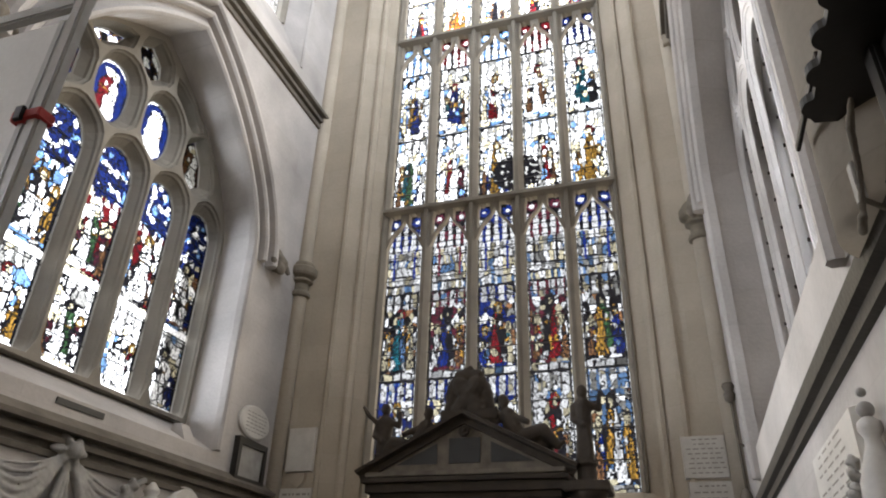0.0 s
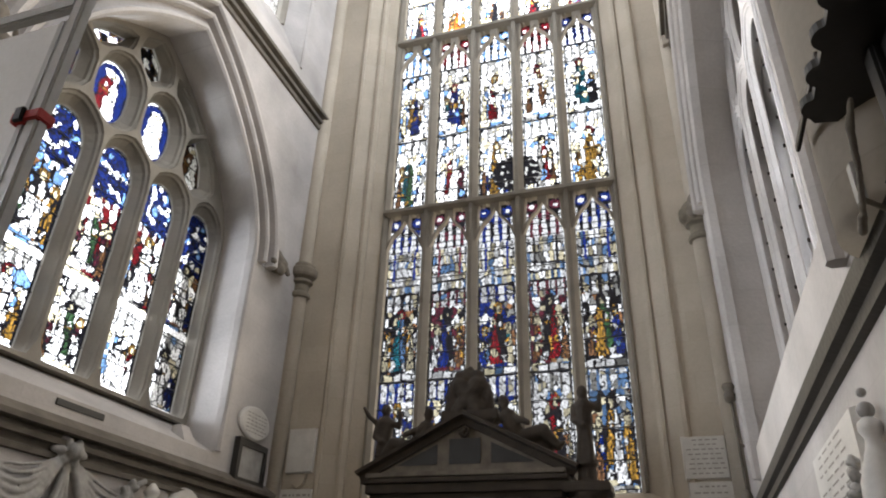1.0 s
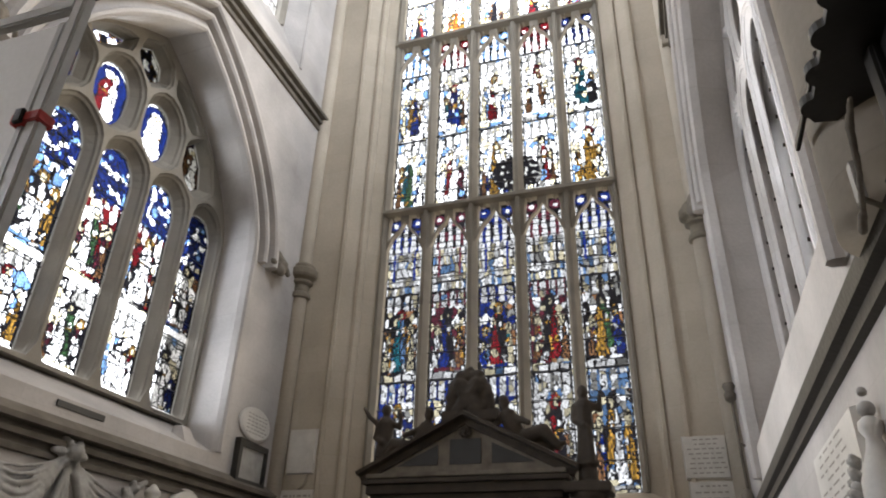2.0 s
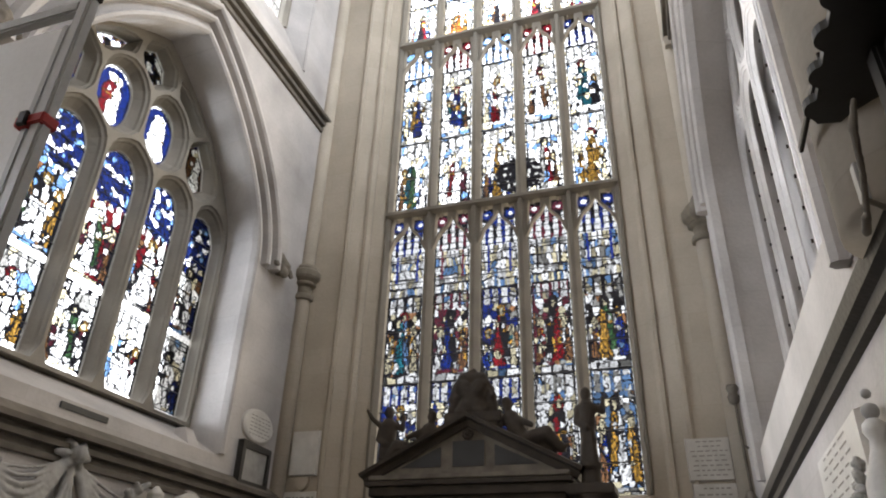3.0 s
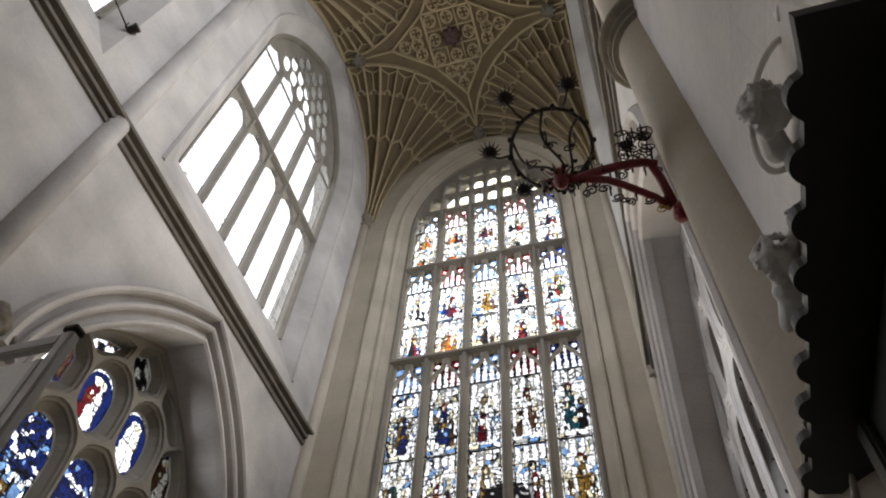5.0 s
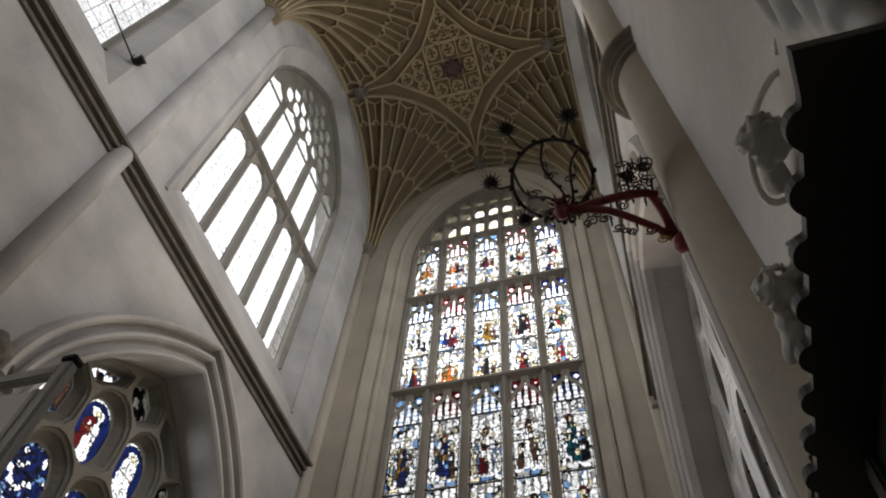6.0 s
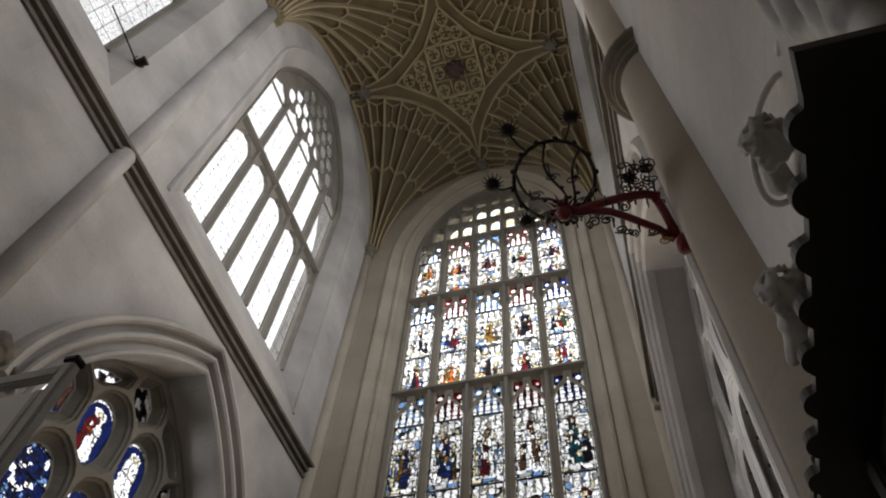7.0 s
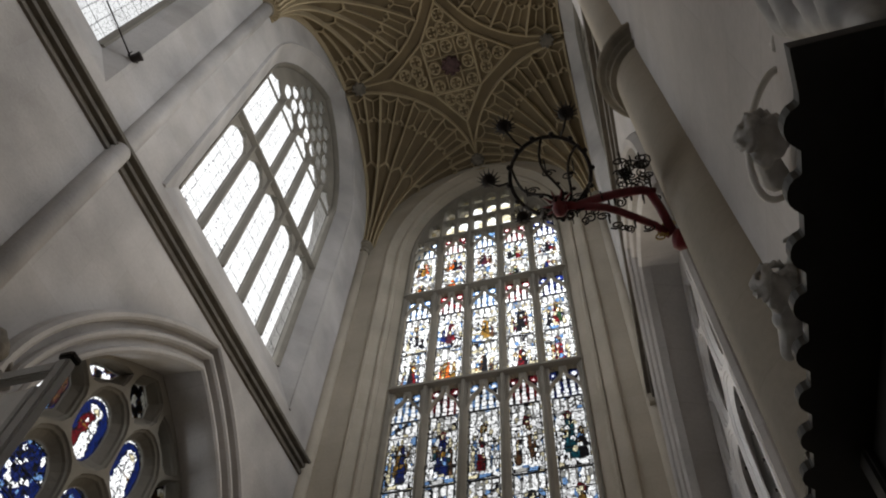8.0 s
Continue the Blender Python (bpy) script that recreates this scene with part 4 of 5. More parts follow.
def clerestory(name, wall, shift, fine):
    w = window_root(name, "tall clear-glazed clerestory window of leaded quarries")
    c0 = -3.74 + shift
    p = 0.79
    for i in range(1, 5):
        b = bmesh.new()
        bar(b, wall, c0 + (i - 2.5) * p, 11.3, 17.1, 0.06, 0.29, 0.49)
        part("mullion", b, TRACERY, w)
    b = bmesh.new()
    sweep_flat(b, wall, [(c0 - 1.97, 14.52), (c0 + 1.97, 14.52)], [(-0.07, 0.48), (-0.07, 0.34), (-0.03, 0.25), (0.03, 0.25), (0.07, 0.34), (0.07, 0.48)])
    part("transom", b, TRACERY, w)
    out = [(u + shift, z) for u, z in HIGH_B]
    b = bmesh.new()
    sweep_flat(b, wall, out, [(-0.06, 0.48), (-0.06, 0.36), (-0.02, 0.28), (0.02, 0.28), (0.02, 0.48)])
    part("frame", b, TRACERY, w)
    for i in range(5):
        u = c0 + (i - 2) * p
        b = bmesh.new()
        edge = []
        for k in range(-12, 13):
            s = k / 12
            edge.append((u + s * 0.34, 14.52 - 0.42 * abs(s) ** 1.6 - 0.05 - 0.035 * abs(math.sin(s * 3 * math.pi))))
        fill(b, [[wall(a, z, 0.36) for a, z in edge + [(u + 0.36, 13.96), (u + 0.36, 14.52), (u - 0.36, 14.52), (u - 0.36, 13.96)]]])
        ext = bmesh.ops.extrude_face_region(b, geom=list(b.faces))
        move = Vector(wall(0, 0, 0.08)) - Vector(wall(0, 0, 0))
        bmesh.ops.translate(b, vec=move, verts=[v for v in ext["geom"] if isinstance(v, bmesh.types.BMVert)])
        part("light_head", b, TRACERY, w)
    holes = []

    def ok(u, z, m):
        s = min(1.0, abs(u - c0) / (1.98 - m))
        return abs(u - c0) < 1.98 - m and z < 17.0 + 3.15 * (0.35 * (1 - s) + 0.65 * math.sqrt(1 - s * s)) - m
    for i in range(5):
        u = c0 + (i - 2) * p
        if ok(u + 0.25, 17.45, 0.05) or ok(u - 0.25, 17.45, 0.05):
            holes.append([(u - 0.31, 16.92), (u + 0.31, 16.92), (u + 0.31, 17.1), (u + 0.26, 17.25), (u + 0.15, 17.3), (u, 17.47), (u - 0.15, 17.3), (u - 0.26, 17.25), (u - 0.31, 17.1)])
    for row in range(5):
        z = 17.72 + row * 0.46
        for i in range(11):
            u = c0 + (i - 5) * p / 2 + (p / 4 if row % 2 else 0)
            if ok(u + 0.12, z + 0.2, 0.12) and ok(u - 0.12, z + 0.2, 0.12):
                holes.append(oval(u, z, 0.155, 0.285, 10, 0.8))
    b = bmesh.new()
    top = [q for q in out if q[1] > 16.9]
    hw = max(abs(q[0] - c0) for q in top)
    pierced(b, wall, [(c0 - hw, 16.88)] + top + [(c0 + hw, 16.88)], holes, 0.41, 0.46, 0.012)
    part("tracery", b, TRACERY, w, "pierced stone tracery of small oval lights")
    for i in range(5):
        u = c0 + (i - 2) * p
        for z0, z1 in ((11.32, 14.49), (14.56, 16.95)):
            # clear glass greyed to hold back daylight, more so where fine is False
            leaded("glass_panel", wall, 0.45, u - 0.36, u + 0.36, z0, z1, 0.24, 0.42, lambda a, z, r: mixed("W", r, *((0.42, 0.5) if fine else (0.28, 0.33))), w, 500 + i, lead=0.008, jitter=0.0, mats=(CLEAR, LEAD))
    leaded("glass_panel", wall, 0.45, c0 - 1.95, c0 + 1.95, 16.9, 20.1, 0.3, 0.4, lambda a, z, r: mixed("W", r, 0.40, 0.5), w, 520, lead=0.006, jitter=0.0, mats=(CLEAR, LEAD), keep=lambda a, z: ok(a, z, 0))
    return w


clerestory("window_3", west_wall, 0.0, True)
# darker tint here lessens the light on the near east wall
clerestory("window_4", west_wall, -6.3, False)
# both east windows are unseen copies of the west, added for their light
clerestory("window_5", east_wall, 0.0, True)
clerestory("window_6", east_wall, -6.3, True)

# traceried window in the east wall, seen along its mullions
win7 = window_root("window_7", "pale stone window of tall mullions with cusped arched heads")
aisle_tracery(east_wall, 3.7, EAST_B, 0.40, 0.47, win7, PLASTER, "pale stone tracery of a blocked window")
b = bmesh.new()
box(b, 3.14 + 0.80, 3.14 + 0.88, -6.5, -1.75, 3.6, 8.95)
part("infill", b, PLASTER, win7, "pale plaster infill behind the tracery")
for i in range(5):
    for k in range(9):
        b = bmesh.new()
        y, z = -3.92 + (i - 2) * WP - 0.34, 4.0 + 0.3 * k
        box(b, 3.14 + 0.392, 3.14 + 0.41, y - 0.007, y + 0.007, z, z + 0.03)
        part("cramp", b, IRON, win7, "small dark iron cramp")

# ---- monuments and fittings ----


def capsules(bm, limbs):
    """Rounded limbs between two points with a radius at each end."""
    for a, b, ra, rb in limbs:
        a, b = Vector(a), Vector(b)
        ball(bm, a, ra, seg=10)
        ball(bm, b, rb, seg=10)
        if (b - a).length > 0.3 * min(ra, rb):
            tube(bm, [a, b], [ra, rb], 10)


def carved(name, limbs, mat, label, category, voxel=0.02, parent=None, rough=0.012):
    """A carving in one piece: its masses are fused into one skin, with a worn surface."""
    bm = bmesh.new()
    capsules(bm, limbs)
    ob = mesh_object(name, bm, mat, parent, smooth=True)
    m = ob.modifiers.new("fuse", "REMESH")
    m.mode, m.voxel_size, m.use_smooth_shade = "VOXEL", voxel, True
    tex = bpy.data.textures.new("chisel", "CLOUDS")
    tex.noise_scale = voxel * 4
    d = ob.modifiers.new("chisel", "DISPLACE")
    d.texture, d.strength = tex, rough
    if label:
        tagged(ob, label, category)
    return ob


# pedimented monument against the end wall
MX, MY = -0.21, -0.86
mon = tagged(empty("wall_monument", (MX, MY, 0)), "dark pedimented stone monument with slate panels before the great window", "monument")
b = bmesh.new()
box(b, -1.12, 1.12, 0.06, 0.50, 0, 3.02, 0.02)
part("body", b, DARKSTONE, mon)
for x in (-1.16, 1.02):
    b = bmesh.new()
    lathe(b, (x + 0.07, 0.0, 0), [(0.13, 0.0), (0.13, 0.1), (0.1, 0.14), (0.095, 1.4), (0.085, 2.75), (0.1, 2.8), (0.13, 2.9), (0.14, 3.0)], 16)
    part("column", b, DARKSTONE, mon, smooth=True)
for z0, z1, o in ((3.02, 3.10, 0.0), (3.10, 3.22, 0.05), (3.22, 3.28, 0.10), (3.30, 3.36, 0.06)):
    b = bmesh.new()
    box(b, -1.24 - o, 1.24 + o, -0.06 - o, 0.5, z0, z1 - 0.004, 0.008)
    part("cornice", b, DIRTY if z1 > 3.3 else DARKSTONE, mon)
APEX, BASE, HW = 4.02, 3.38, 1.27
b = bmesh.new()
tri = [(-HW, BASE), (HW, BASE), (0, APEX)]
loft(b, [(u, 0.02, z) for u, z in tri], [(u, 0.45, z) for u, z in tri])
b.faces.new([b.verts.new((u, 0.02, z)) for u, z in tri])
b.faces.new([b.verts.new((u, 0.45, z)) for u, z in tri])
part("tympanum", b, DIRTY, mon, "cream stone band framing the panels")
SL = (APEX - BASE) / HW


def panel(pts):
    b = bmesh.new()
    loft(b, [(u, 0.01, z) for u, z in pts], [(u, 0.05, z) for u, z in pts])
    b.faces.new([b.verts.new((u, 0.01, z)) for u, z in pts])
    part("slate_panel", b, SLATE, mon, "dark slate inlay")


panel([(-0.92, BASE + 0.08), (-0.36, BASE + 0.08), (-0.36, BASE + 0.34)])
panel([(0.92, BASE + 0.08), (0.36, BASE + 0.08), (0.36, BASE + 0.34)])
panel([(-0.2, BASE + 0.08), (0.22, BASE + 0.08), (0.22, BASE + 0.40), (-0.2, BASE + 0.40)])
for s in (-1, 1):
    b = bmesh.new()
    prof = [(0.05, -0.02), (0.13, -0.02), (0.15, -0.12), (0.19, -0.13), (0.21, -0.06), (0.21, 0.48), (0.05, 0.48)]
    nx, nz = SL / math.hypot(1, SL), 1 / math.hypot(1, SL)
    rows = []
    for u, z in ((s * (HW + 0.12), BASE - 0.12), (0, APEX - 0.06)):
        rows.append([(u + (s * nx * (o - 0.05) if u else 0), y, z + (o - 0.05) * (nz if u else 1 / nz)) for o, y in prof])
    loft(b, rows[0], rows[1])
    for r in rows:
        b.faces.new([b.verts.new(p) for p in r])
    part("raking_cornice", b, DARKSTONE, mon)
b = bmesh.new()
box(b, -0.36, 0.42, 0.1, 0.4, APEX + 0.02, APEX + 0.16, 0.01)
part("plinth", b, DARKSTONE, mon)
b = bmesh.new()
for k in range(9):
    a = 2 * math.pi * k / 9
    ball(b, (0.01 + 0.05 * math.cos(a), -0.02, APEX - 0.16 + 0.05 * math.sin(a)), 0.03, seg=8)
ball(b, (0.01, -0.03, APEX - 0.16), 0.04, seg=8)
part("rosette", b, DARKSTONE, mon, smooth=True)


def at(limbs, dx, dy, dz, k=1.0, flip=1):
    f = lambda p: (dx + flip * k * p[0], dy + k * p[1], dz + k * p[2])
    return [(f(a), f(c), ra * k, rb * k) for a, c, ra, rb in limbs]


RECLINING = [((0, 0, 0.12), (0.12, -0.02, 0.42), 0.13, 0.11), ((0.14, -0.02, 0.42), (0.17, -0.03, 0.52), 0.07, 0.05), ((0.17, -0.04, 0.60), (0.18, -0.05, 0.64), 0.075, 0.07),
             ((0, 0, 0.1), (-0.34, -0.08, 0.20), 0.13, 0.09), ((-0.34, -0.08, 0.2), (-0.52, -0.06, 0.0), 0.09, 0.06), ((0.0, 0.02, 0.06), (-0.4, 0.02, 0.02), 0.12, 0.08),
             ((0.2, 0, 0.44), (0.32, -0.05, 0.28), 0.05, 0.04), ((0.32, -0.05, 0.28), (0.42, -0.05, 0.12), 0.04, 0.035), ((0.04, -0.06, 0.4), (-0.16, -0.14, 0.30), 0.05, 0.04), ((-0.5, -0.06, 0.02), (-0.6, -0.1, 0.03), 0.05, 0.03)]
STANDING = [((0, 0, 0.0), (0, 0, 0.42), 0.115, 0.095), ((0, 0, 0.42), (0, 0, 0.68), 0.095, 0.11), ((0, 0, 0.7), (0, -0.01, 0.78), 0.055, 0.045), ((0, -0.02, 0.85), (0, -0.02, 0.88), 0.07, 0.068),
            ((-0.11, 0, 0.68), (-0.13, -0.04, 0.5), 0.045, 0.04), ((-0.13, -0.04, 0.5), (0.0, -0.11, 0.42), 0.04, 0.035), ((0.11, 0, 0.68), (0.2, 0, 0.62), 0.045, 0.035), ((0.2, 0, 0.62), (0.21, -0.02, 0.8), 0.035, 0.03),
            ((0.06, -0.07, 0.02), (0.04, -0.06, 0.4), 0.05, 0.04), ((-0.06, -0.06, 0.02), (-0.05, -0.06, 0.4), 0.05, 0.04)]
carved("statue", at(RECLINING, -0.86 - 0.06, MY + 0.2, 3.60, 0.92), DARKSTONE, "dark stone reclining draped statue on the pediment's slope", "statue")
carved("statue", at(RECLINING, 0.46, MY + 0.2, 3.66, 1.0, -1), DARKSTONE, "dark stone reclining draped statue leaning by a shield", "statue")
carved("statue", at([(a, c, ra, rb) for a, c, ra, rb in STANDING] + [((-0.11, 0, 0.68), (-0.26, 0, 0.8), 0.04, 0.03), ((-0.26, 0, 0.8), (-0.34, 0, 0.92), 0.035, 0.025)], -1.40, MY + 0.2, 3.38, 1.02), DARKSTONE,
       "dark stone statue with one raised arm on the cornice", "statue")
carved("statue", at(STANDING, 1.33, MY + 0.06, 3.44, 1.0), DARKSTONE, "dark stone standing statue on a pedestal beside the monument", "statue")
cart = [((MX + 0.30 * math.cos(a) * 0.9, MY + 0.22, 4.40 + 0.26 * math.sin(a)), (MX + 0.30 * math.cos(a + 0.5) * 0.9, MY + 0.22, 4.40 + 0.26 * math.sin(a + 0.5)), 0.075, 0.06) for a in np.linspace(0, 6.28, 9)[:-1]]
cart += [((MX - 0.12, MY + 0.2, 4.2), (MX + 0.12, MY + 0.2, 4.55), 0.12, 0.12), ((MX + 0.12, MY + 0.2, 4.2), (MX - 0.12, MY + 0.2, 4.55), 0.12, 0.12), ((MX - 0.14, MY + 0.2, 4.68), (MX + 0.14, MY + 0.2, 4.68), 0.07, 0.07),
         ((MX - 0.02, MY + 0.2, 4.72), (MX + 0.02, MY + 0.2, 4.76), 0.07, 0.05), ((MX - 0.3, MY + 0.24, 4.15), (MX - 0.24, MY + 0.24, 4.4), 0.07, 0.09), ((MX + 0.3, MY + 0.24, 4.15), (MX + 0.24, MY + 0.24, 4.4), 0.07, 0.09)]
carved("cartouche", cart, DARKSTONE, "dark carved heraldic cartouche with scrolls on the plinth", "cartouche", rough=0.03)
ped = tagged(empty("statue_pedestal", (1.33, MY + 0.06, 0)), "dark stone pedestal beneath the standing statue", "pedestal")
b = bmesh.new()
lathe(b, (0, 0, 0), [(0.2, 0), (0.2, 0.2), (0.15, 0.3), (0.14, 2.9), (0.2, 3.0), (0.24, 3.06)], 20)
part("column", b, DARKSTONE, ped, smooth=True)
b = bmesh.new()
box(b, -0.28, 0.28, -0.24, 0.3, 3.06, 3.18, 0.015)
part("capital_slab", b, DARKSTONE, ped)
b = bmesh.new()
lathe(b, (0, 0, 0), [(0.15, 3.18), (0.12, 3.22), (0.11, 3.36), (0.14, 3.4), (0.14, 3.44)], 16)
part("base", b, DARKSTONE, ped)


def tablet(name, wall, u0, u1, z0, z1, mat, label, lines, border=None, thick=0.05, seed=1):
    """A wall tablet with a raised edge and worn lines of writing."""
    root = tagged(empty(name), label, "tablet")
    b = bmesh.new()
    loft(b, [wall(u, z, -thick) for u, z in ((u0, z0), (u1, z0), (u1, z1), (u0, z1))], [wall(u, z, 0.01) for u, z in ((u0 - 0.015, z0 - 0.015), (u1 + 0.015, z0 - 0.015), (u1 + 0.015, z1 + 0.015), (u0 - 0.015, z1 + 0.015))])
    b.faces.new([b.verts.new(wall(u, z, -thick)) for u, z in ((u0, z0), (u1, z0), (u1, z1), (u0, z1))])
    part("slab", b, mat, root)
    rnd = random.Random(seed)
    if lines:
        w, h = u1 - u0, z1 - z0
        for k in range(lines):
            z = z1 - h * (k + 0.8) / (lines + 0.6)
            half = w * rnd.uniform(0.22, 0.42)
            u = (u0 + u1) / 2 - half
            while u < (u0 + u1) / 2 + half:
                l = rnd.uniform(0.03, 0.08) * w * 2
                q = [(u, z), (min(u + l, u1 - 0.02), z), (min(u + l, u1 - 0.02), z + h / lines * 0.22), (u, z + h / lines * 0.22)]
                b = bmesh.new()
                b.faces.new([b.verts.new(wall(a, c, -thick - 0.003)) for a, c in q])
                part("word_bar", b, INK, root)
                u += l + 0.025 * w * 2
    if border:
        b = bmesh.new()
        sweep_flat(b, wall, [(u0, z0), (u0, z1), (u1, z1), (u1, z0)], [(-0.03, -thick), (-0.03, -thick - 0.03), (0.05, -thick - 0.03), (0.05, 0.01)], closed=True)
        part("frame", b, border, root)
    return root


tablet("memorial_tablet", end_wall, -3.04, -2.62, 3.52, 4.14, MARBLE, "pale grey marble memorial tablet with a small shield below", 0, thick=0.06)
b = bmesh.new()
pts = [(-0.1, 0), (0.1, 0), (0.1, -0.08), (0.07, -0.15), (0, -0.2), (-0.07, -0.15), (-0.1, -0.08)]
loft(b, [end_wall(-2.82 + u, 3.50 + z, -0.05) for u, z in pts], [end_wall(-2.82 + u * 1.15, 3.50 + z * 1.1, 0.01) for u, z in pts])
b.faces.new([b.verts.new(end_wall(-2.82 + u, 3.50 + z, -0.05)) for u, z in pts])
tagged(mesh_object("shield", b, STONE), "small pale stone shield beneath the tablet", "shield")
tablet("memorial_tablet", end_wall, -3.08, -2.58, 2.75, 3.28, MARBLE, "pale marble memorial tablet on the end wall", 4, thick=0.05, seed=2)
tablet("memorial_tablet", end_wall, 2.46, 2.95, 3.29, 3.78, MARBLE, "white marble memorial tablet with worn writing", 8, thick=0.04, seed=3)
tablet("memorial_tablet", end_wall, 2.48, 2.97, 2.55, 3.24, MARBLE, "lower white marble memorial tablet with worn writing", 9, thick=0.04, seed=4)
tablet("memorial_tablet", west_wall, -1.40, -0.78, 3.26, 3.74, GREYMARBLE, "grey memorial tablet in a dark moulded frame", 0, BLACKMARBLE, 0.06)
oval_root = tagged(empty("oval_tablet"), "oval pale stone tablet with worn writing on the wall", "tablet")
b = bmesh.new()
lathe(b, (0, 0, 0), [(0.0001, 0.05), (0.9, 0.05), (1.0, 0.03), (1.02, 0.0)], 32)
bmesh.ops.transform(b, matrix=Matrix.Translation((-3.25, -1.08, 4.06)) @ Matrix.Rotation(radians(90), 4, "Y") @ Matrix.Diagonal((0.23, 0.38, 1, 1)), verts=b.verts)
part("slab", b, MARBLE, oval_root, smooth=False)
rnd = random.Random(9)
for k in range(6):
    z, u = 4.17 - k * 0.05, -1.08 - 0.24
    while u < -0.86:
        l = rnd.uniform(0.04, 0.09)
        b = bmesh.new()
        b.faces.new([b.verts.new((-3.196, a, c)) for a, c in ((u, z), (u + l, z), (u + l, z + 0.014), (u, z + 0.014))])
        part("word_bar", b, INK, oval_root)
        u += l + 0.025

# slot in the sloping wall below the aisle window, and the carved swags under the string
b = bmesh.new()
box(b, -3.27, -3.235, -4.43, -3.79, 3.40, 3.465, 0.004)
tagged(mesh_object("wall_vent", b, SLATE), "narrow dark metal vent strip in the wall", "vent")


def swag(y0, y1, z0, z1, sag, r, x):
    pts = []
    for k in range(13):
        t = k / 12
        pts.append((x + 0.06 * math.sin(math.pi * t), y0 + (y1 - y0) * t, z0 + (z1 - z0) * t - sag * math.sin(math.pi * t)))
    return [(a, c, r, r) for a, c in zip(pts, pts[1:])]


limbs = []
for k, sag in enumerate((0.08, 0.15, 0.23, 0.31, 0.40, 0.48)):
    limbs += swag(-5.1, -4.2, 2.78, 2.96, sag, 0.016 + 0.006 * k, -3.2)
    limbs += swag(-4.1, -3.25, 2.96, 2.72, sag, 0.016 + 0.006 * k, -3.2)
limbs += [((-3.15, -4.15, 3.0), (-3.13, -4.15, 3.0), 0.09, 0.09)] + [((-3.17, -4.15 + 0.13 * math.cos(a), 3.0 + 0.1 * math.sin(a)), (-3.2, -4.15 + 0.2 * math.cos(a), 3.0 + 0.14 * math.sin(a)), 0.045, 0.03) for a in np.linspace(0, 6.28, 7)]
for dy in (-0.08, 0.0, 0.08):
    limbs += [((-3.18, -4.15, 2.92), (-3.17, -4.15 + dy * 2, 2.1), 0.025, 0.045)]
rnd = random.Random(11)
for y0 in (-5.1, -3.25):
    limbs += [((-3.2, y0, 2.8), (-3.14, y0 + rnd.uniform(-0.15, 0.15), 2.8 + rnd.uniform(-0.12, 0.12)), 0.05, 0.035) for k in range(8)]
mon2 = carved("carved_swag", limbs, GREYMARBLE, "grey carved stone drapery swags with a knot and flowers", "carving", 0.014, rough=0.015)
b = bmesh.new()
lathe(b, (-3.05, -3.06, 2.0), [(0.12, 0), (0.09, 0.1), (0.05, 0.2), (0.12, 0.4), (0.15, 0.6), (0.12, 0.72), (0.06, 0.76), (0.09, 0.8), (0.08, 0.83), (0.02, 0.9)], 18)
tagged(mesh_object("urn", b, MARBLE, smooth=True), "white marble urn standing on the monument's shelf", "urn")
b = bmesh.new()
lathe(b, (0, 0, 0), [(0.0001, 0.06), (0.30, 0.06), (0.33, 0.03), (0.34, 0.0)], 28)
bmesh.ops.transform(b, matrix=Matrix.Translation((-3.25, -2.25, 2.66)) @ Matrix.Rotation(radians(90), 4, "Y"), verts=b.verts)
tagged(mesh_object("round_tablet", b, MARBLE), "round pale marble tablet below the string course", "tablet")
b = bmesh.new()
box(b, -3.25, -2.9, -5.3, -2.7, 1.9, 2.0, 0.01)
tagged(mesh_object("monument_shelf", b, GREYMARBLE), "grey marble shelf carrying an urn and carvings", "shelf")


def hood_stop(p, s, label):
    k = 1.45
    rnd = random.Random(int(abs(p[1]) * 100))
    limbs = [((p[0], p[1], p[2] + 0.12), (p[0] + s * 0.08, p[1], p[2]), 0.09, 0.1), ((p[0] + s * 0.1, p[1] - 0.03, p[2] - 0.03), (p[0] + s * 0.14, p[1] - 0.03, p[2] - 0.1), 0.07, 0.05)]
    limbs += [((p[0] + s * 0.05, p[1] + dy, p[2] + 0.08), (p[0] + s * 0.12, p[1] + dy * 1.3, p[2] - 0.04), 0.045, 0.03) for dy in (-0.11, 0.11)]
    limbs = [(tuple(p[q] + (a[q] - p[q]) * k for q in range(3)), tuple(p[q] + (c[q] - p[q]) * k for q in range(3)), ra * k, rb * k) for a, c, ra, rb in limbs]
    carved("hood_stop", limbs, DIRTY, label, "carving", 0.018, rough=0.03)


hood_stop((-3.27, -1.24, 6.50), 1, "carved weathered stone stop at the foot of the hood")
hood_stop((-3.27, -6.48, 6.5), 1, "carved weathered stone stop at the foot of the hood")
hood_stop((3.16, -1.2, 6.62), -1, "carved weathered stone stop at the foot of the hood")
b = bmesh.new()
box(b, 2.99, 3.14, -0.62, -0.44, 10.06, 10.34, 0.015)
tagged(mesh_object("corbel", b, STONE), "small square stone corbel ending the string course", "corbel")
# candle bracket on the east side of the end wall
sc = tagged(empty("wall_sconce", (3.12, -0.72, 0)), "weathered metal wall sconce on a long stem", "sconce")
b = bmesh.new()
tube(b, [(-0.03, 0, 2.9), (-0.04, 0, 3.6), (-0.04, 0, 4.1)], 0.018, 8)
tube(b, [(0.05, 0, 3.55), (-0.04, 0, 3.6)], 0.014, 6)
part("stem", b, DIRTY, sc, smooth=True)
b = bmesh.new()
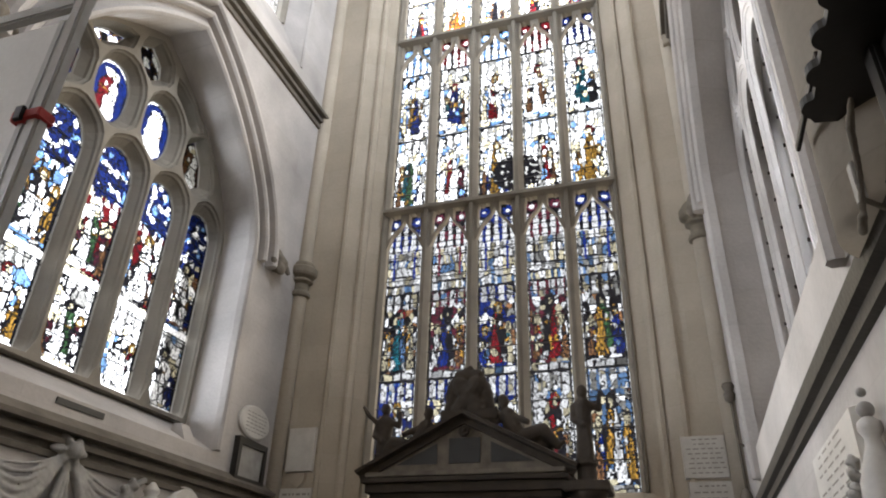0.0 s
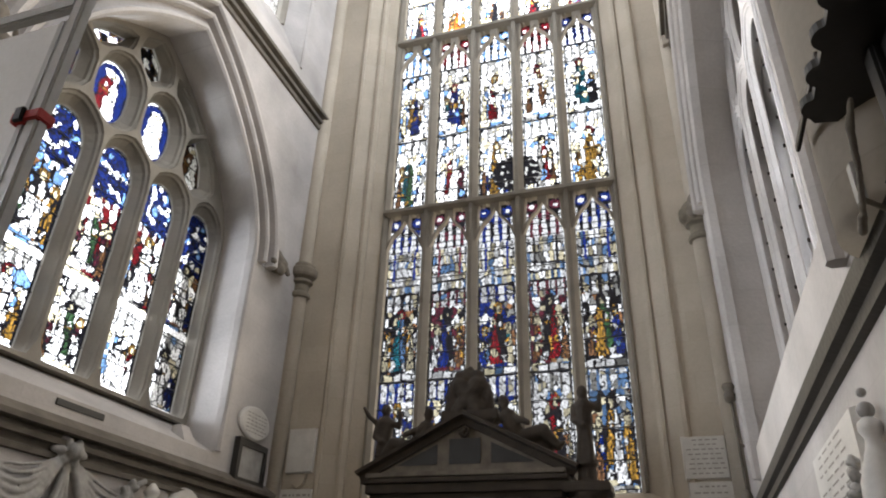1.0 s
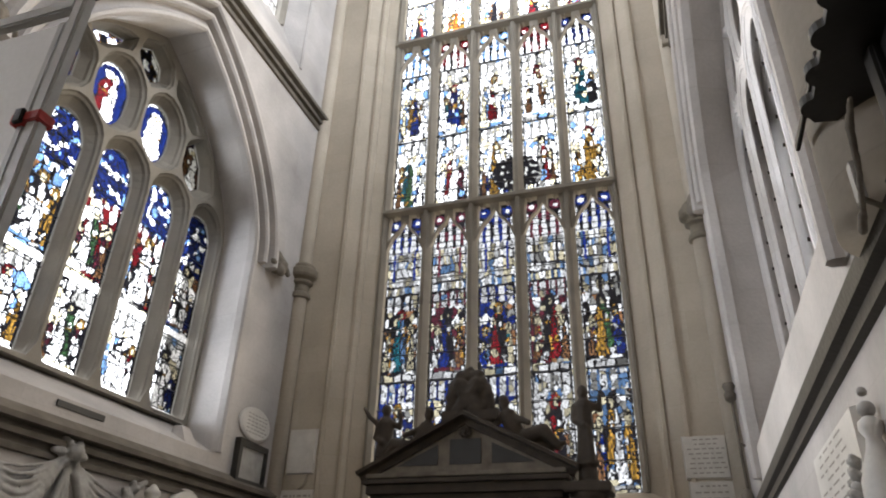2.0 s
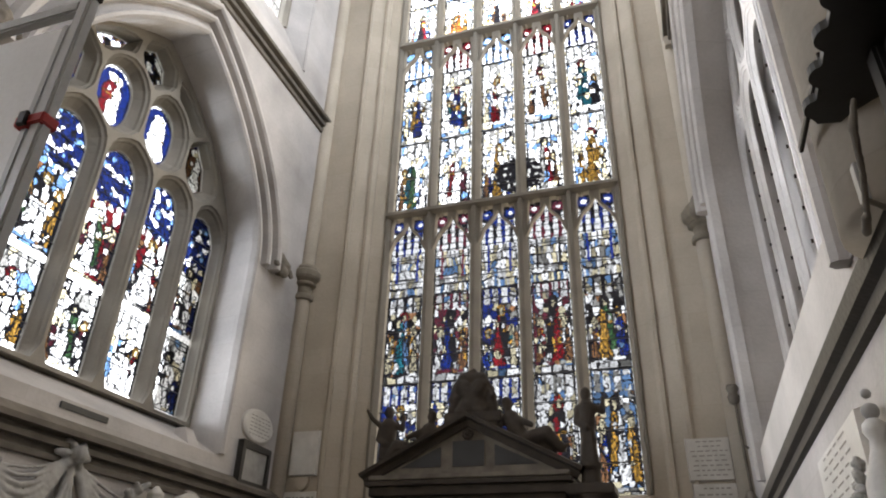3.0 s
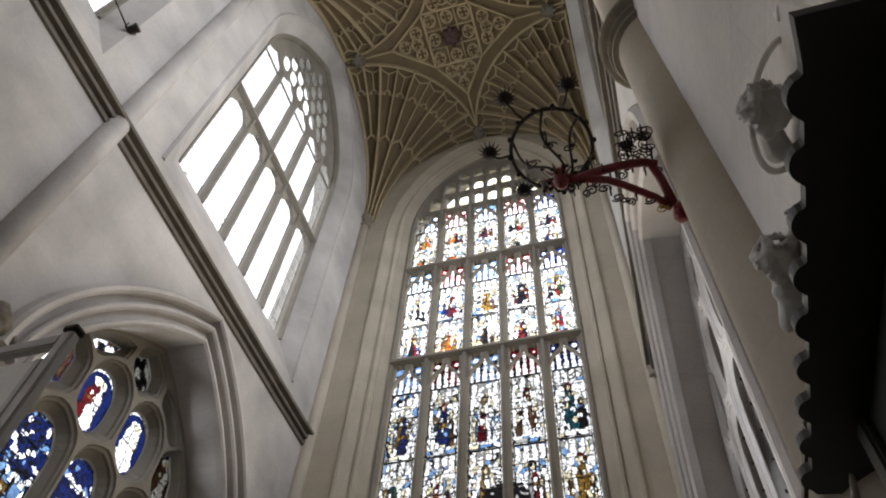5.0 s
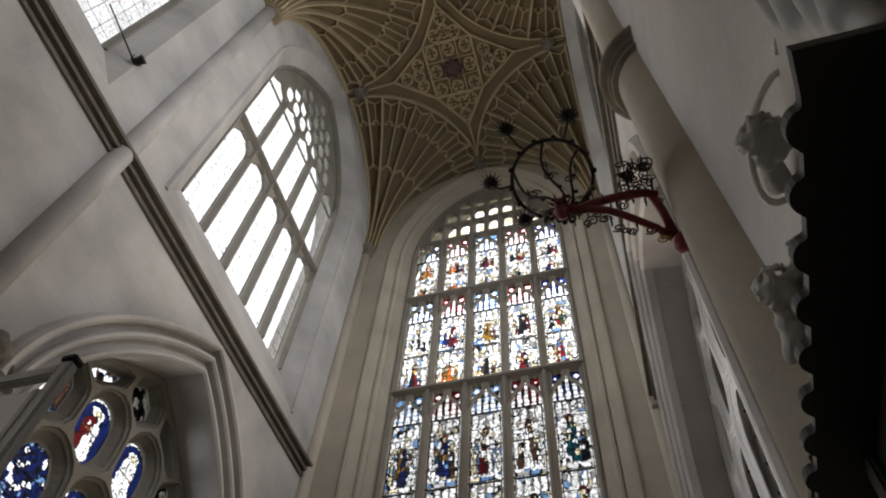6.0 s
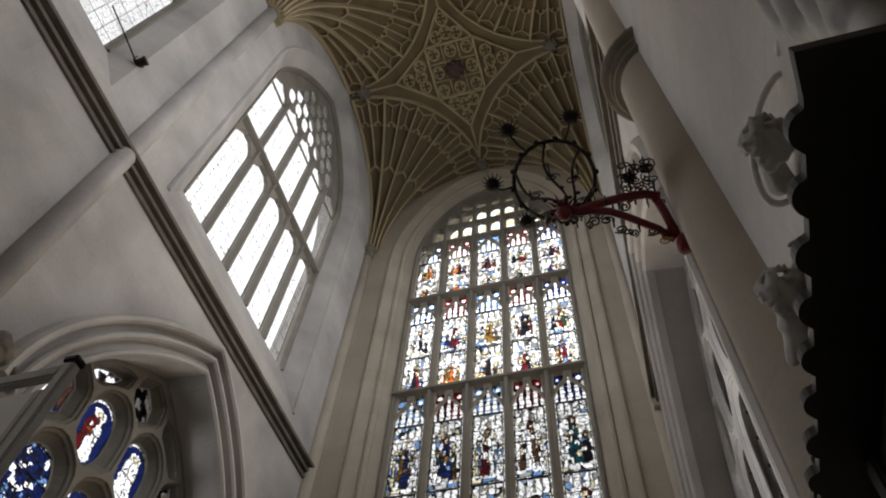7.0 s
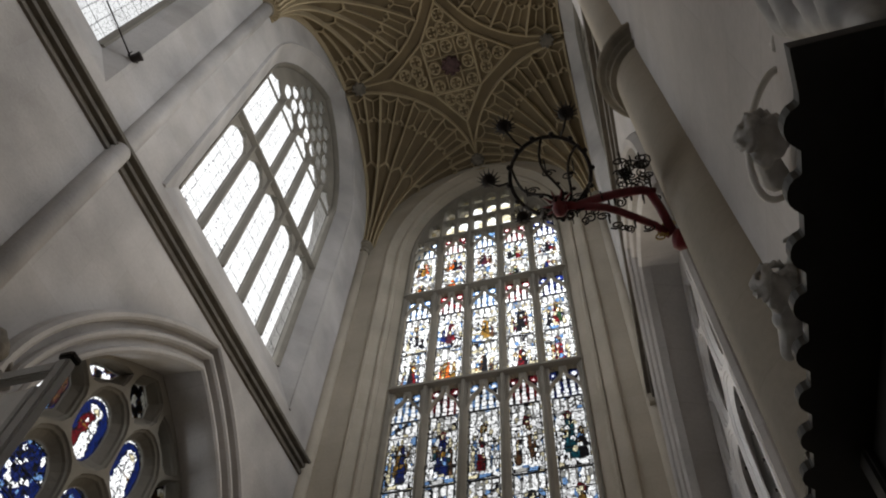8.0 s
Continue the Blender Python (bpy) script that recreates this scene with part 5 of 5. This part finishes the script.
lathe(b, (-0.05, 0, 4.08), [(0.02, 0), (0.06, 0.03), (0.07, 0.1), (0.05, 0.14), (0.075, 0.2), (0.06, 0.24)], 12)
part("cup", b, DIRTY, sc, smooth=True)
b = bmesh.new()
ball(b, (-0.05, 0, 2.98), (0.07, 0.07, 0.12))
part("finial", b, DIRTY, sc, smooth=True)

# ---- red wrought-iron lamp bracket on the east wall shaft ----
lamp = tagged(empty("lamp_bracket", (2.313, -7.386, 5.329)), "red and black wrought-iron ring lamp bracket fixed to the wall shaft", "lamp")
lamp.scale = (0.823, 0.823, 0.823)
HUB = Vector((0.03, 0, 0.04))


def spiral(centre, r, turns, plane, n=18, start=0.0):
    pts = []
    for k in range(n + 1):
        a = start + turns * 2 * math.pi * k / n
        q = r * (1 - 0.75 * k / n)
        c, s = q * math.cos(a), q * math.sin(a)
        pts.append(Vector(centre) + (Vector((c, 0, s)) if plane == "xz" else Vector((0, c, s)) if plane == "yz" else Vector((c, s, 0))))
    return pts


b = bmesh.new()
tube(b, [(0.31 * math.cos(a), 0.34 * math.sin(a), 0.5) for a in np.linspace(0, 2 * math.pi, 41)[:-1]], 0.016, 8, True)
part("ring", b, IRON, lamp, smooth=True)
for k in range(14):
    a = 2 * math.pi * k / 14
    b = bmesh.new()
    ball(b, (0.325 * math.cos(a), 0.355 * math.sin(a), 0.505), (0.022, 0.022, 0.028), seg=8)
    part("stud", b, IRON, lamp, smooth=True)
b = bmesh.new()
lathe(b, HUB, [(0.015, -0.12), (0.045, -0.09), (0.055, -0.04), (0.045, 0.0), (0.058, 0.04), (0.04, 0.08), (0.025, 0.12)], 14)
for k in range(10):
    a = 2 * math.pi * k / 10
    tube(b, [HUB + Vector((0.06 * math.cos(a), 0.06 * math.sin(a), 0.0)), HUB + Vector((0.12 * math.cos(a), 0.12 * math.sin(a), 0.03))], [0.014, 0.004], 5)
part("hub", b, REDPAINT, lamp, "red painted hub", smooth=True)
for a in (0.4, 1.5, 2.5, 3.6, 4.7, 5.6):
    e = Vector((0.31 * math.cos(a), 0.34 * math.sin(a), 0.5))
    b = bmesh.new()
    pts = [HUB + (e - HUB) * t + Vector((0, 0, -0.13 * math.sin(math.pi * t))) + Vector((-math.sin(a), math.cos(a), 0)) * 0.05 * math.sin(2 * math.pi * t) for t in np.linspace(0, 1, 12)]
    tube(b, pts, 0.011, 6)
    tube(b, spiral(pts[6] + Vector((0, 0, 0.05)), 0.055, 1.4, "xz"), 0.006, 5)
    tube(b, spiral(pts[8] + Vector((0.03, 0, -0.04)), 0.045, -1.4, "yz"), 0.006, 5)
    for q in (3, 5, 7):
        ball(b, pts[q] + Vector((0.02, 0.02, 0)), (0.022, 0.014, 0.02), seg=6)
    part("basket_arm", b, IRON, lamp, smooth=True)
SPOTS = [(-0.26, -0.46), (0.21, -0.45), (-0.48, -0.04), (-0.29, 0.36)]
for x, y in SPOTS:
    d = Vector((x, y, 0)).normalized()
    b = bmesh.new()
    tube(b, [Vector((d.x * 0.31, d.y * 0.34, 0.5)), Vector((d.x * 0.4, d.y * 0.42, 0.47)), Vector((x, y, 0.54))], 0.009, 6)
    arm = part("sconce_arm", b, IRON, lamp, smooth=True)
    b = bmesh.new()
    lathe(b, (x, y, 0.54), [(0.012, 0.0), (0.05, 0.02), (0.06, 0.05), (0.045, 0.09), (0.03, 0.1)], 14)
    for k in range(14):
        a = 2 * math.pi * k / 14
        tube(b, [(x + 0.05 * math.cos(a), y + 0.05 * math.sin(a), 0.58), (x + 0.095 * math.cos(a), y + 0.095 * math.sin(a), 0.62)], [0.008, 0.002], 4)
    tube(b, [(x, y, 0.6), (x, y, 0.72)], 0.012, 6)
    part("candle_cup", b, IRON, arm, "spiked black candle cup", smooth=True)
for pts, r in (([HUB, (0.15, 0.03, 0.03), (0.25, 0.04, 0.08), (0.35, 0.06, 0.13), (0.45, 0.08, 0.17), (0.62, 0.12, 0.22), (0.72, 0.16, 0.22)], 0.034), ([HUB, (0.12, 0.03, 0.02), (0.22, 0.05, 0.03), (0.35, 0.09, 0.03), (0.45, 0.15, 0.02), (0.55, 0.22, 0.01), (0.66, 0.30, 0.0), (0.75, 0.36, -0.08)], 0.029),
               ([(0.68, 0.14, 0.24), (0.73, 0.24, 0.12), (0.77, 0.34, -0.08)], 0.034)):
    b = bmesh.new()
    tube(b, pts, r, 10)
    part("arm", b, REDPAINT, lamp, "red painted iron arm", smooth=True)
rnd = random.Random(7)
for k in range(30):
    t = k / 29
    up = k % 2
    c = (0.1 + 0.62 * t, (0.02 + 0.16 * t if up else 0.05 + 0.3 * t) + rnd.uniform(-0.04, 0.04), (0.06 + 0.18 * t if up else -0.02 + 0.05 * t) + rnd.uniform(-0.06, 0.06))
    b = bmesh.new()
    tube(b, spiral(c, rnd.uniform(0.03, 0.055), rnd.choice((-1.4, 1.4)), rnd.choice(("xz", "yz", "xy")), 12, rnd.uniform(0, 6)), 0.007, 5)
    part("scroll", b, IRON, lamp, smooth=True)
for k in range(40):
    c = (0.60 + rnd.uniform(-0.10, 0.10), 0.02 + rnd.uniform(-0.12, 0.12), 0.32 + rnd.uniform(-0.09, 0.08))
    b = bmesh.new()
    tube(b, spiral(c, rnd.uniform(0.03, 0.06), rnd.choice((-1.3, 1.3)), rnd.choice(("xz", "yz", "xy")), 12, rnd.uniform(0, 6)), 0.006, 5)
    part("scroll", b, IRON, lamp, smooth=True)
b = bmesh.new()
for k in range(4):
    tube(b, spiral((0.68 + 0.03 * k, 0.33, -0.12 + 0.05 * k), 0.05, 1.4, "xz", 14, k), 0.006, 5)
part("gilt_scrolls", b, GILT, lamp, "gilded scroll ornament", smooth=True)
b = bmesh.new()
lathe(b, (0, 0, 0), [(0.02, -0.02), (0.07, 0.0), (0.085, 0.04), (0.06, 0.1), (0.03, 0.17), (0.01, 0.2)], 16)
bmesh.ops.transform(b, matrix=Matrix.Translation((0.77, 0.37, -0.12)) @ Matrix.Rotation(radians(115), 4, "Y"), verts=b.verts)
part("socket", b, REDPAINT, lamp, "red painted socket with a gilded collar", smooth=True)
b = bmesh.new()
tube(b, [(0.78, 0.37, -0.16), (0.92, 0.30, -0.22)], 0.03, 10)
part("wall_stub", b, REDPAINT, lamp, smooth=True)

# ---- monument on the near east wall ----
niche = tagged(empty("wall_canopy", (3.155, -8.14, 3.11)), "black marble canopy shelf with a scalloped edge on the wall", "canopy")
b = bmesh.new()
outline = [(0.06, -0.74), (-0.24, -0.74)]
n = 9
for k in range(n):
    y = -0.70 + 1.42 * (k + 0.5) / n
    outline += [(-0.235, y - 0.07), (-0.235, y - 0.05)] + [(-0.235 - 0.032 * math.sin(a), y - 0.045 * math.cos(a)) for a in np.linspace(0.15, math.pi - 0.6, 7)] + [(-0.235, y + 0.055)]
outline += [(-0.22, 0.72), (0.06, 0.76)]
outline = [(x - (0.055 if y < -0.7 else 0.045 * (0.72 - y) / 1.46) if x < 0 else x, y - 0.05 * (y < -0.7)) for x, y in outline]
loft(b, [(x, y, 0) for x, y in outline], [(x, y, 0.03) for x, y in outline])
fill(b, [[(x, y, 0) for x, y in outline]])
fill(b, [[(x, y, 0.03) for x, y in outline]])
part("shelf", b, BLACKMARBLE, niche)
b = bmesh.new()
box(b, -0.16, 0.06, -0.72, 0.70, 0.034, 0.12, 0.01)
part("cornice", b, MARBLE, niche, "white marble upper moulding")
b = bmesh.new()
box(b, -0.10, 0.0, -0.7, 0.45, -0.5, -0.004, 0.01)
part("back_panel", b, BLACKMARBLE, niche)
b = bmesh.new()
box(b, -0.13, -0.10, -0.7, -0.62, -0.5, -0.004, 0.01)
part("pilaster", b, BLACKMARBLE, niche)
b = bmesh.new()
box(b, -0.13, -0.10, 0.37, 0.45, -0.5, -0.004, 0.01)
part("pilaster", b, BLACKMARBLE, niche)

AXES = Matrix(((0.937, 0.294, 0.189), (0.349, -0.789, -0.507), (0.0, 0.541, -0.842)))


def leaning(place, limbs):
    """Limbs of a carving that leans out and down from the wall."""
    return [(tuple(Vector(place) + AXES @ Vector(a)), tuple(Vector(place) + AXES @ Vector(c)), ra, rb) for a, c, ra, rb in limbs]


HEAD = [((0, 0, 0), (0.01, -0.02, 0.01), 0.07, 0.066), ((-0.01, -0.05, 0.02), (0.012, -0.075, 0.012), 0.036, 0.03), ((-0.048, -0.035, 0.05), (-0.058, -0.052, 0.05), 0.012, 0.014),
        ((-0.03, -0.07, 0.04), (-0.02, -0.075, 0.045), 0.012, 0.01), ((0.035, -0.04, 0.045), (0.03, -0.045, 0.045), 0.03, 0.028), ((0.058, -0.01, 0.045), (0.06, -0.025, 0.045), 0.016, 0.012),
        ((0.02, -0.05, -0.02), (0.085, -0.115, -0.06), 0.04, 0.055)]
rnd = random.Random(21)
for k in range(54):
    a, f = radians(rnd.uniform(40, 215)), rnd.uniform(-0.4, 0.85)
    q = 0.078 * math.sqrt(1 - f * f * 0.8)
    p = Vector((q * math.cos(a), q * math.sin(a), 0.06 * f))
    HEAD.append((tuple(p), tuple(p * 1.1 + Vector((rnd.uniform(-0.01, 0.01), rnd.uniform(-0.01, 0.01), 0))), rnd.uniform(0.011, 0.018), 0.009))
ring = [((0.06 + 0.10 * math.cos(a), 0.02 + 0.22 * math.sin(a), -0.01), (0.06 + 0.10 * math.cos(a + 0.2), 0.02 + 0.22 * math.sin(a + 0.2), -0.01), 0.013, 0.013) for a in np.linspace(1.5, 4.9, 18)]
carved("cherub_carving", leaning((3.05, -8.315, 3.92), [(a, c, ra * 0.9, rb * 0.9) for a, c, ra, rb in HEAD]), GREYMARBLE, "white marble curly-haired cherub bust above the canopy", "carving", 0.007, rough=0.006)
BODY = [((0.055, 0.06, 0.0), (0.05, -0.12, -0.02), 0.034, 0.04), ((0.06, 0.06, 0.0), (0.04, 0.16, 0.01), 0.026, 0.018), ((0.03, 0.165, 0.02), (0.07, 0.15, 0.02), 0.014, 0.01), ((0.025, 0.18, 0.02), (0.0, 0.165, 0.03), 0.011, 0.009),
        ((0.09, -0.02, -0.01), (0.075, 0.09, 0.0), 0.02, 0.014), ((0.09, -0.02, -0.01), (0.095, -0.17, -0.03), 0.02, 0.03), ((0.07, -0.12, -0.02), (0.1, -0.24, -0.04), 0.04, 0.035)]
carved("cherub_carving", leaning((3.06, -7.74, 3.86), [(a, c, ra * 0.8, rb * 0.8) for a, c, ra, rb in HEAD] + BODY), GREYMARBLE,
       "white marble cherub carving leaning out with one raised arm", "carving", 0.007, rough=0.006)
carved("oval_moulding", leaning((3.05, -8.32, 3.92), ring), MARBLE, "thin white marble oval frame moulding above the canopy", "carving", 0.007, rough=0.003)
limbs = [((0.05, 0.33, -0.03), (0.06, 0.24, -0.03), 0.03, 0.04), ((0.10, 0.34, -0.03), (0.16, 0.25, -0.05), 0.05, 0.05), ((0.0, 0.31, 0.0), (0.015, 0.34, 0.0), 0.016, 0.012), ((0.02, 0.24, 0.0), (0.025, 0.2, 0.0), 0.014, 0.01), ((0.045, 0.36, 0), (0.04, 0.22, 0.0), 0.012, 0.01)]
carved("drapery_carving", leaning((3.055, -8.40, 3.945), limbs), MARBLE, "white marble carved drapery above the canopy", "carving", 0.009, rough=0.01)
limbs = []
for k in range(7):
    y = -8.1 + 0.1 * k
    limbs += [((3.05, y, 3.28), (3.02 + 0.02 * (k % 2), y + 0.05, 3.38 - 0.01 * k), 0.03, 0.02)]
carved("leaf_cresting", limbs, MARBLE, "white marble leaf cresting along the canopy", "carving", 0.012, rough=0.01)
limbs = []
for k in range(2, 6):
    limbs += [((3.07, -8.68 - 0.04 * k, 3.98 - 0.13 * k), (3.03, -8.82 - 0.05 * k, 4.12 - 0.13 * k), 0.05 + 0.012 * (k % 2), 0.065), ((3.07, -8.68 - 0.04 * k, 3.98 - 0.13 * k), (3.06, -8.70 - 0.04 * k, 3.86 - 0.13 * k), 0.05, 0.03)]
carved("drapery_carving", limbs, GREYMARBLE, "grey marble drapery folds hanging above the canopy", "carving", 0.012, rough=0.01)
# thin dark conduit, scroll bracket and label on the wall below
b = bmesh.new()
box(b, 2.908, 2.922, -7.70, -7.22, 3.141, 3.17, 0.003)
tagged(mesh_object("iron_bar", b, IRON), "thin black iron bar lying along the canopy edge", "bar")
limbs = [((2.975, -7.66, 3.0), (2.965, -7.62, 2.93), 0.008, 0.014), ((2.965, -7.62, 2.93), (2.975, -7.55, 2.82), 0.012, 0.009), ((2.975, -7.55, 2.82), (2.975, -7.48, 2.72), 0.009, 0.010), ((2.97, -7.48, 2.71), (2.97, -7.45, 2.68), 0.014, 0.014),
         ((2.975, -7.50, 2.76), (3.06, -7.42, 2.76), 0.009, 0.009)]
carved("scroll_bracket", limbs, DIRTY, "small dirty stone scroll bracket on the shaft", "bracket", 0.005, rough=0.004)
b = bmesh.new()
box(b, 2.993, 3.02, -7.43, -7.37, 2.80, 2.94, 0.003)
tagged(mesh_object("wall_label", b, GREYMARBLE), "small grey label panel on the stone shaft", "label")
tablet("memorial_tablet", east_wall, -6.2, -5.1, 1.7, 2.50, MARBLE, "large white marble memorial tablet with rows of writing", 18, thick=0.05, seed=8)
urn = tagged(empty("urn_relief", (3.1, -6.42, 1.96)), "white marble urn relief draped with a garland", "urn")
b = bmesh.new()
lathe(b, (0, 0, 0), [(0.085, -0.3), (0.095, 0.0), (0.08, 0.2), (0.036, 0.32), (0.028, 0.36), (0.046, 0.39), (0.042, 0.42), (0.02, 0.44)], 20)
part("vase", b, MARBLE, urn, smooth=True)
b = bmesh.new()
ball(b, (0, 0, 0.47), 0.034)
ball(b, (0, 0, 0.54), 0.02)
part("finial", b, GREYMARBLE, urn, smooth=True)
rnd = random.Random(5)
b = bmesh.new()
for k in range(40):
    t = k / 39
    ball(b, (-0.06 - 0.03 * math.sin(math.pi * t), 0.11 - 0.1 * t + rnd.uniform(-0.03, 0.03), 0.28 - 0.34 * t + rnd.uniform(-0.03, 0.03)), (0.02, 0.035, 0.02), (rnd.uniform(0, 90), 0, rnd.uniform(0, 90)), 8)
part("garland", b, GREYMARBLE, urn, "carved leaf garland", smooth=True)

# ---- framed display board standing on the floor ----
brd = tagged(empty("display_board", (0.85, -8.43, 0)), "white display board in a grey metal frame with red strap", "display board")
b = bmesh.new()
box(b, -1.17, -0.082, 0.015, 0.03, 0.2, 3.20, 0.003)
part("board", b, BOARD, brd)
for x0, x1 in ((-0.045, 0.0), (-1.25, -1.205)):
    b = bmesh.new()
    box(b, x0, x1, 0, 0.04, 0.0, 3.30, 0.008)
    part("upright", b, ALU, brd)
    b = bmesh.new()
    box(b, x0 - 0.04, x0 - 0.012, 0.008, 0.036, 0.2, 3.20, 0.005) if x0 > -1 else box(b, x1 + 0.012, x1 + 0.04, 0.008, 0.036, 0.2, 3.20, 0.005)
    part("panel_edge", b, ALU, brd, "slim grey metal edge of the board")
    b = bmesh.new()
    box(b, x0 - 0.004, x1 + 0.004, -0.004, 0.044, 3.30, 3.325, 0.006)
    part("end_cap", b, IRON, brd, "black plastic end cap")
b = bmesh.new()
box(b, -1.205, -0.045, 0.004, 0.036, 3.25, 3.295, 0.006)
part("top_rail", b, ALU, brd)
b = bmesh.new()
box(b, -0.095, 0.006, -0.008, 0.048, 2.80, 2.835, 0.004)
part("strap", b, REDTAPE, brd, "red strap with a buckle")
b = bmesh.new()
box(b, -0.075, -0.045, -0.018, -0.004, 2.795, 2.842, 0.003)
part("buckle", b, IRON, brd, "small dark buckle")
b = bmesh.new()
box(b, -1.3, 0.05, -0.25, 0.34, 0, 0.03, 0.006)
part("base_plate", b, ALU, brd)

# ---- spotlight fixed by the near clerestory sill ----
spot = tagged(empty("spotlight", (-3.28, -7.80, 11.36)), "small dark metal spotlight on a thin rod beside the clerestory sill", "spotlight")
b = bmesh.new()
tube(b, [(0.0, 0.0, 0.0), (0.0, -0.4, 0.08), (-0.02, -0.79, 0.18)], 0.012, 6)
part("rod", b, IRON, spot, smooth=True)
b = bmesh.new()
lathe(b, (0, 0, 0), [(0.03, -0.08), (0.06, -0.06), (0.065, 0.05), (0.075, 0.07), (0.07, 0.085)], 14)
bmesh.ops.transform(b, matrix=Matrix.Translation((0.07, 0.02, 0.0)) @ Matrix.Rotation(radians(70), 4, "Y"), verts=b.verts)
part("housing", b, IRON, spot, smooth=True)
b = bmesh.new()
tube(b, [(0.07, -0.08, 0.0), (0.0, -0.05, -0.03), (0.0, 0.05, -0.03), (0.07, 0.1, 0.0)], 0.009, 6)
part("yoke", b, IRON, spot, smooth=True)

# ---- small sloped stone block at the end of the aisle sill ----
b = bmesh.new()
loft(b, [west_wall(u, 3.50, d) for u, d in ((-2.42, 0.02), (-2.18, 0.02), (-2.18, 0.30), (-2.42, 0.30))], [west_wall(u, 3.74, d) for u, d in ((-2.38, 0.16), (-2.22, 0.16), (-2.22, 0.28), (-2.38, 0.28))])
bmesh.ops.holes_fill(b, edges=b.edges)
tagged(mesh_object("stone_block", b, PLASTER), "small sloped stone block on the window sill", "stone block")
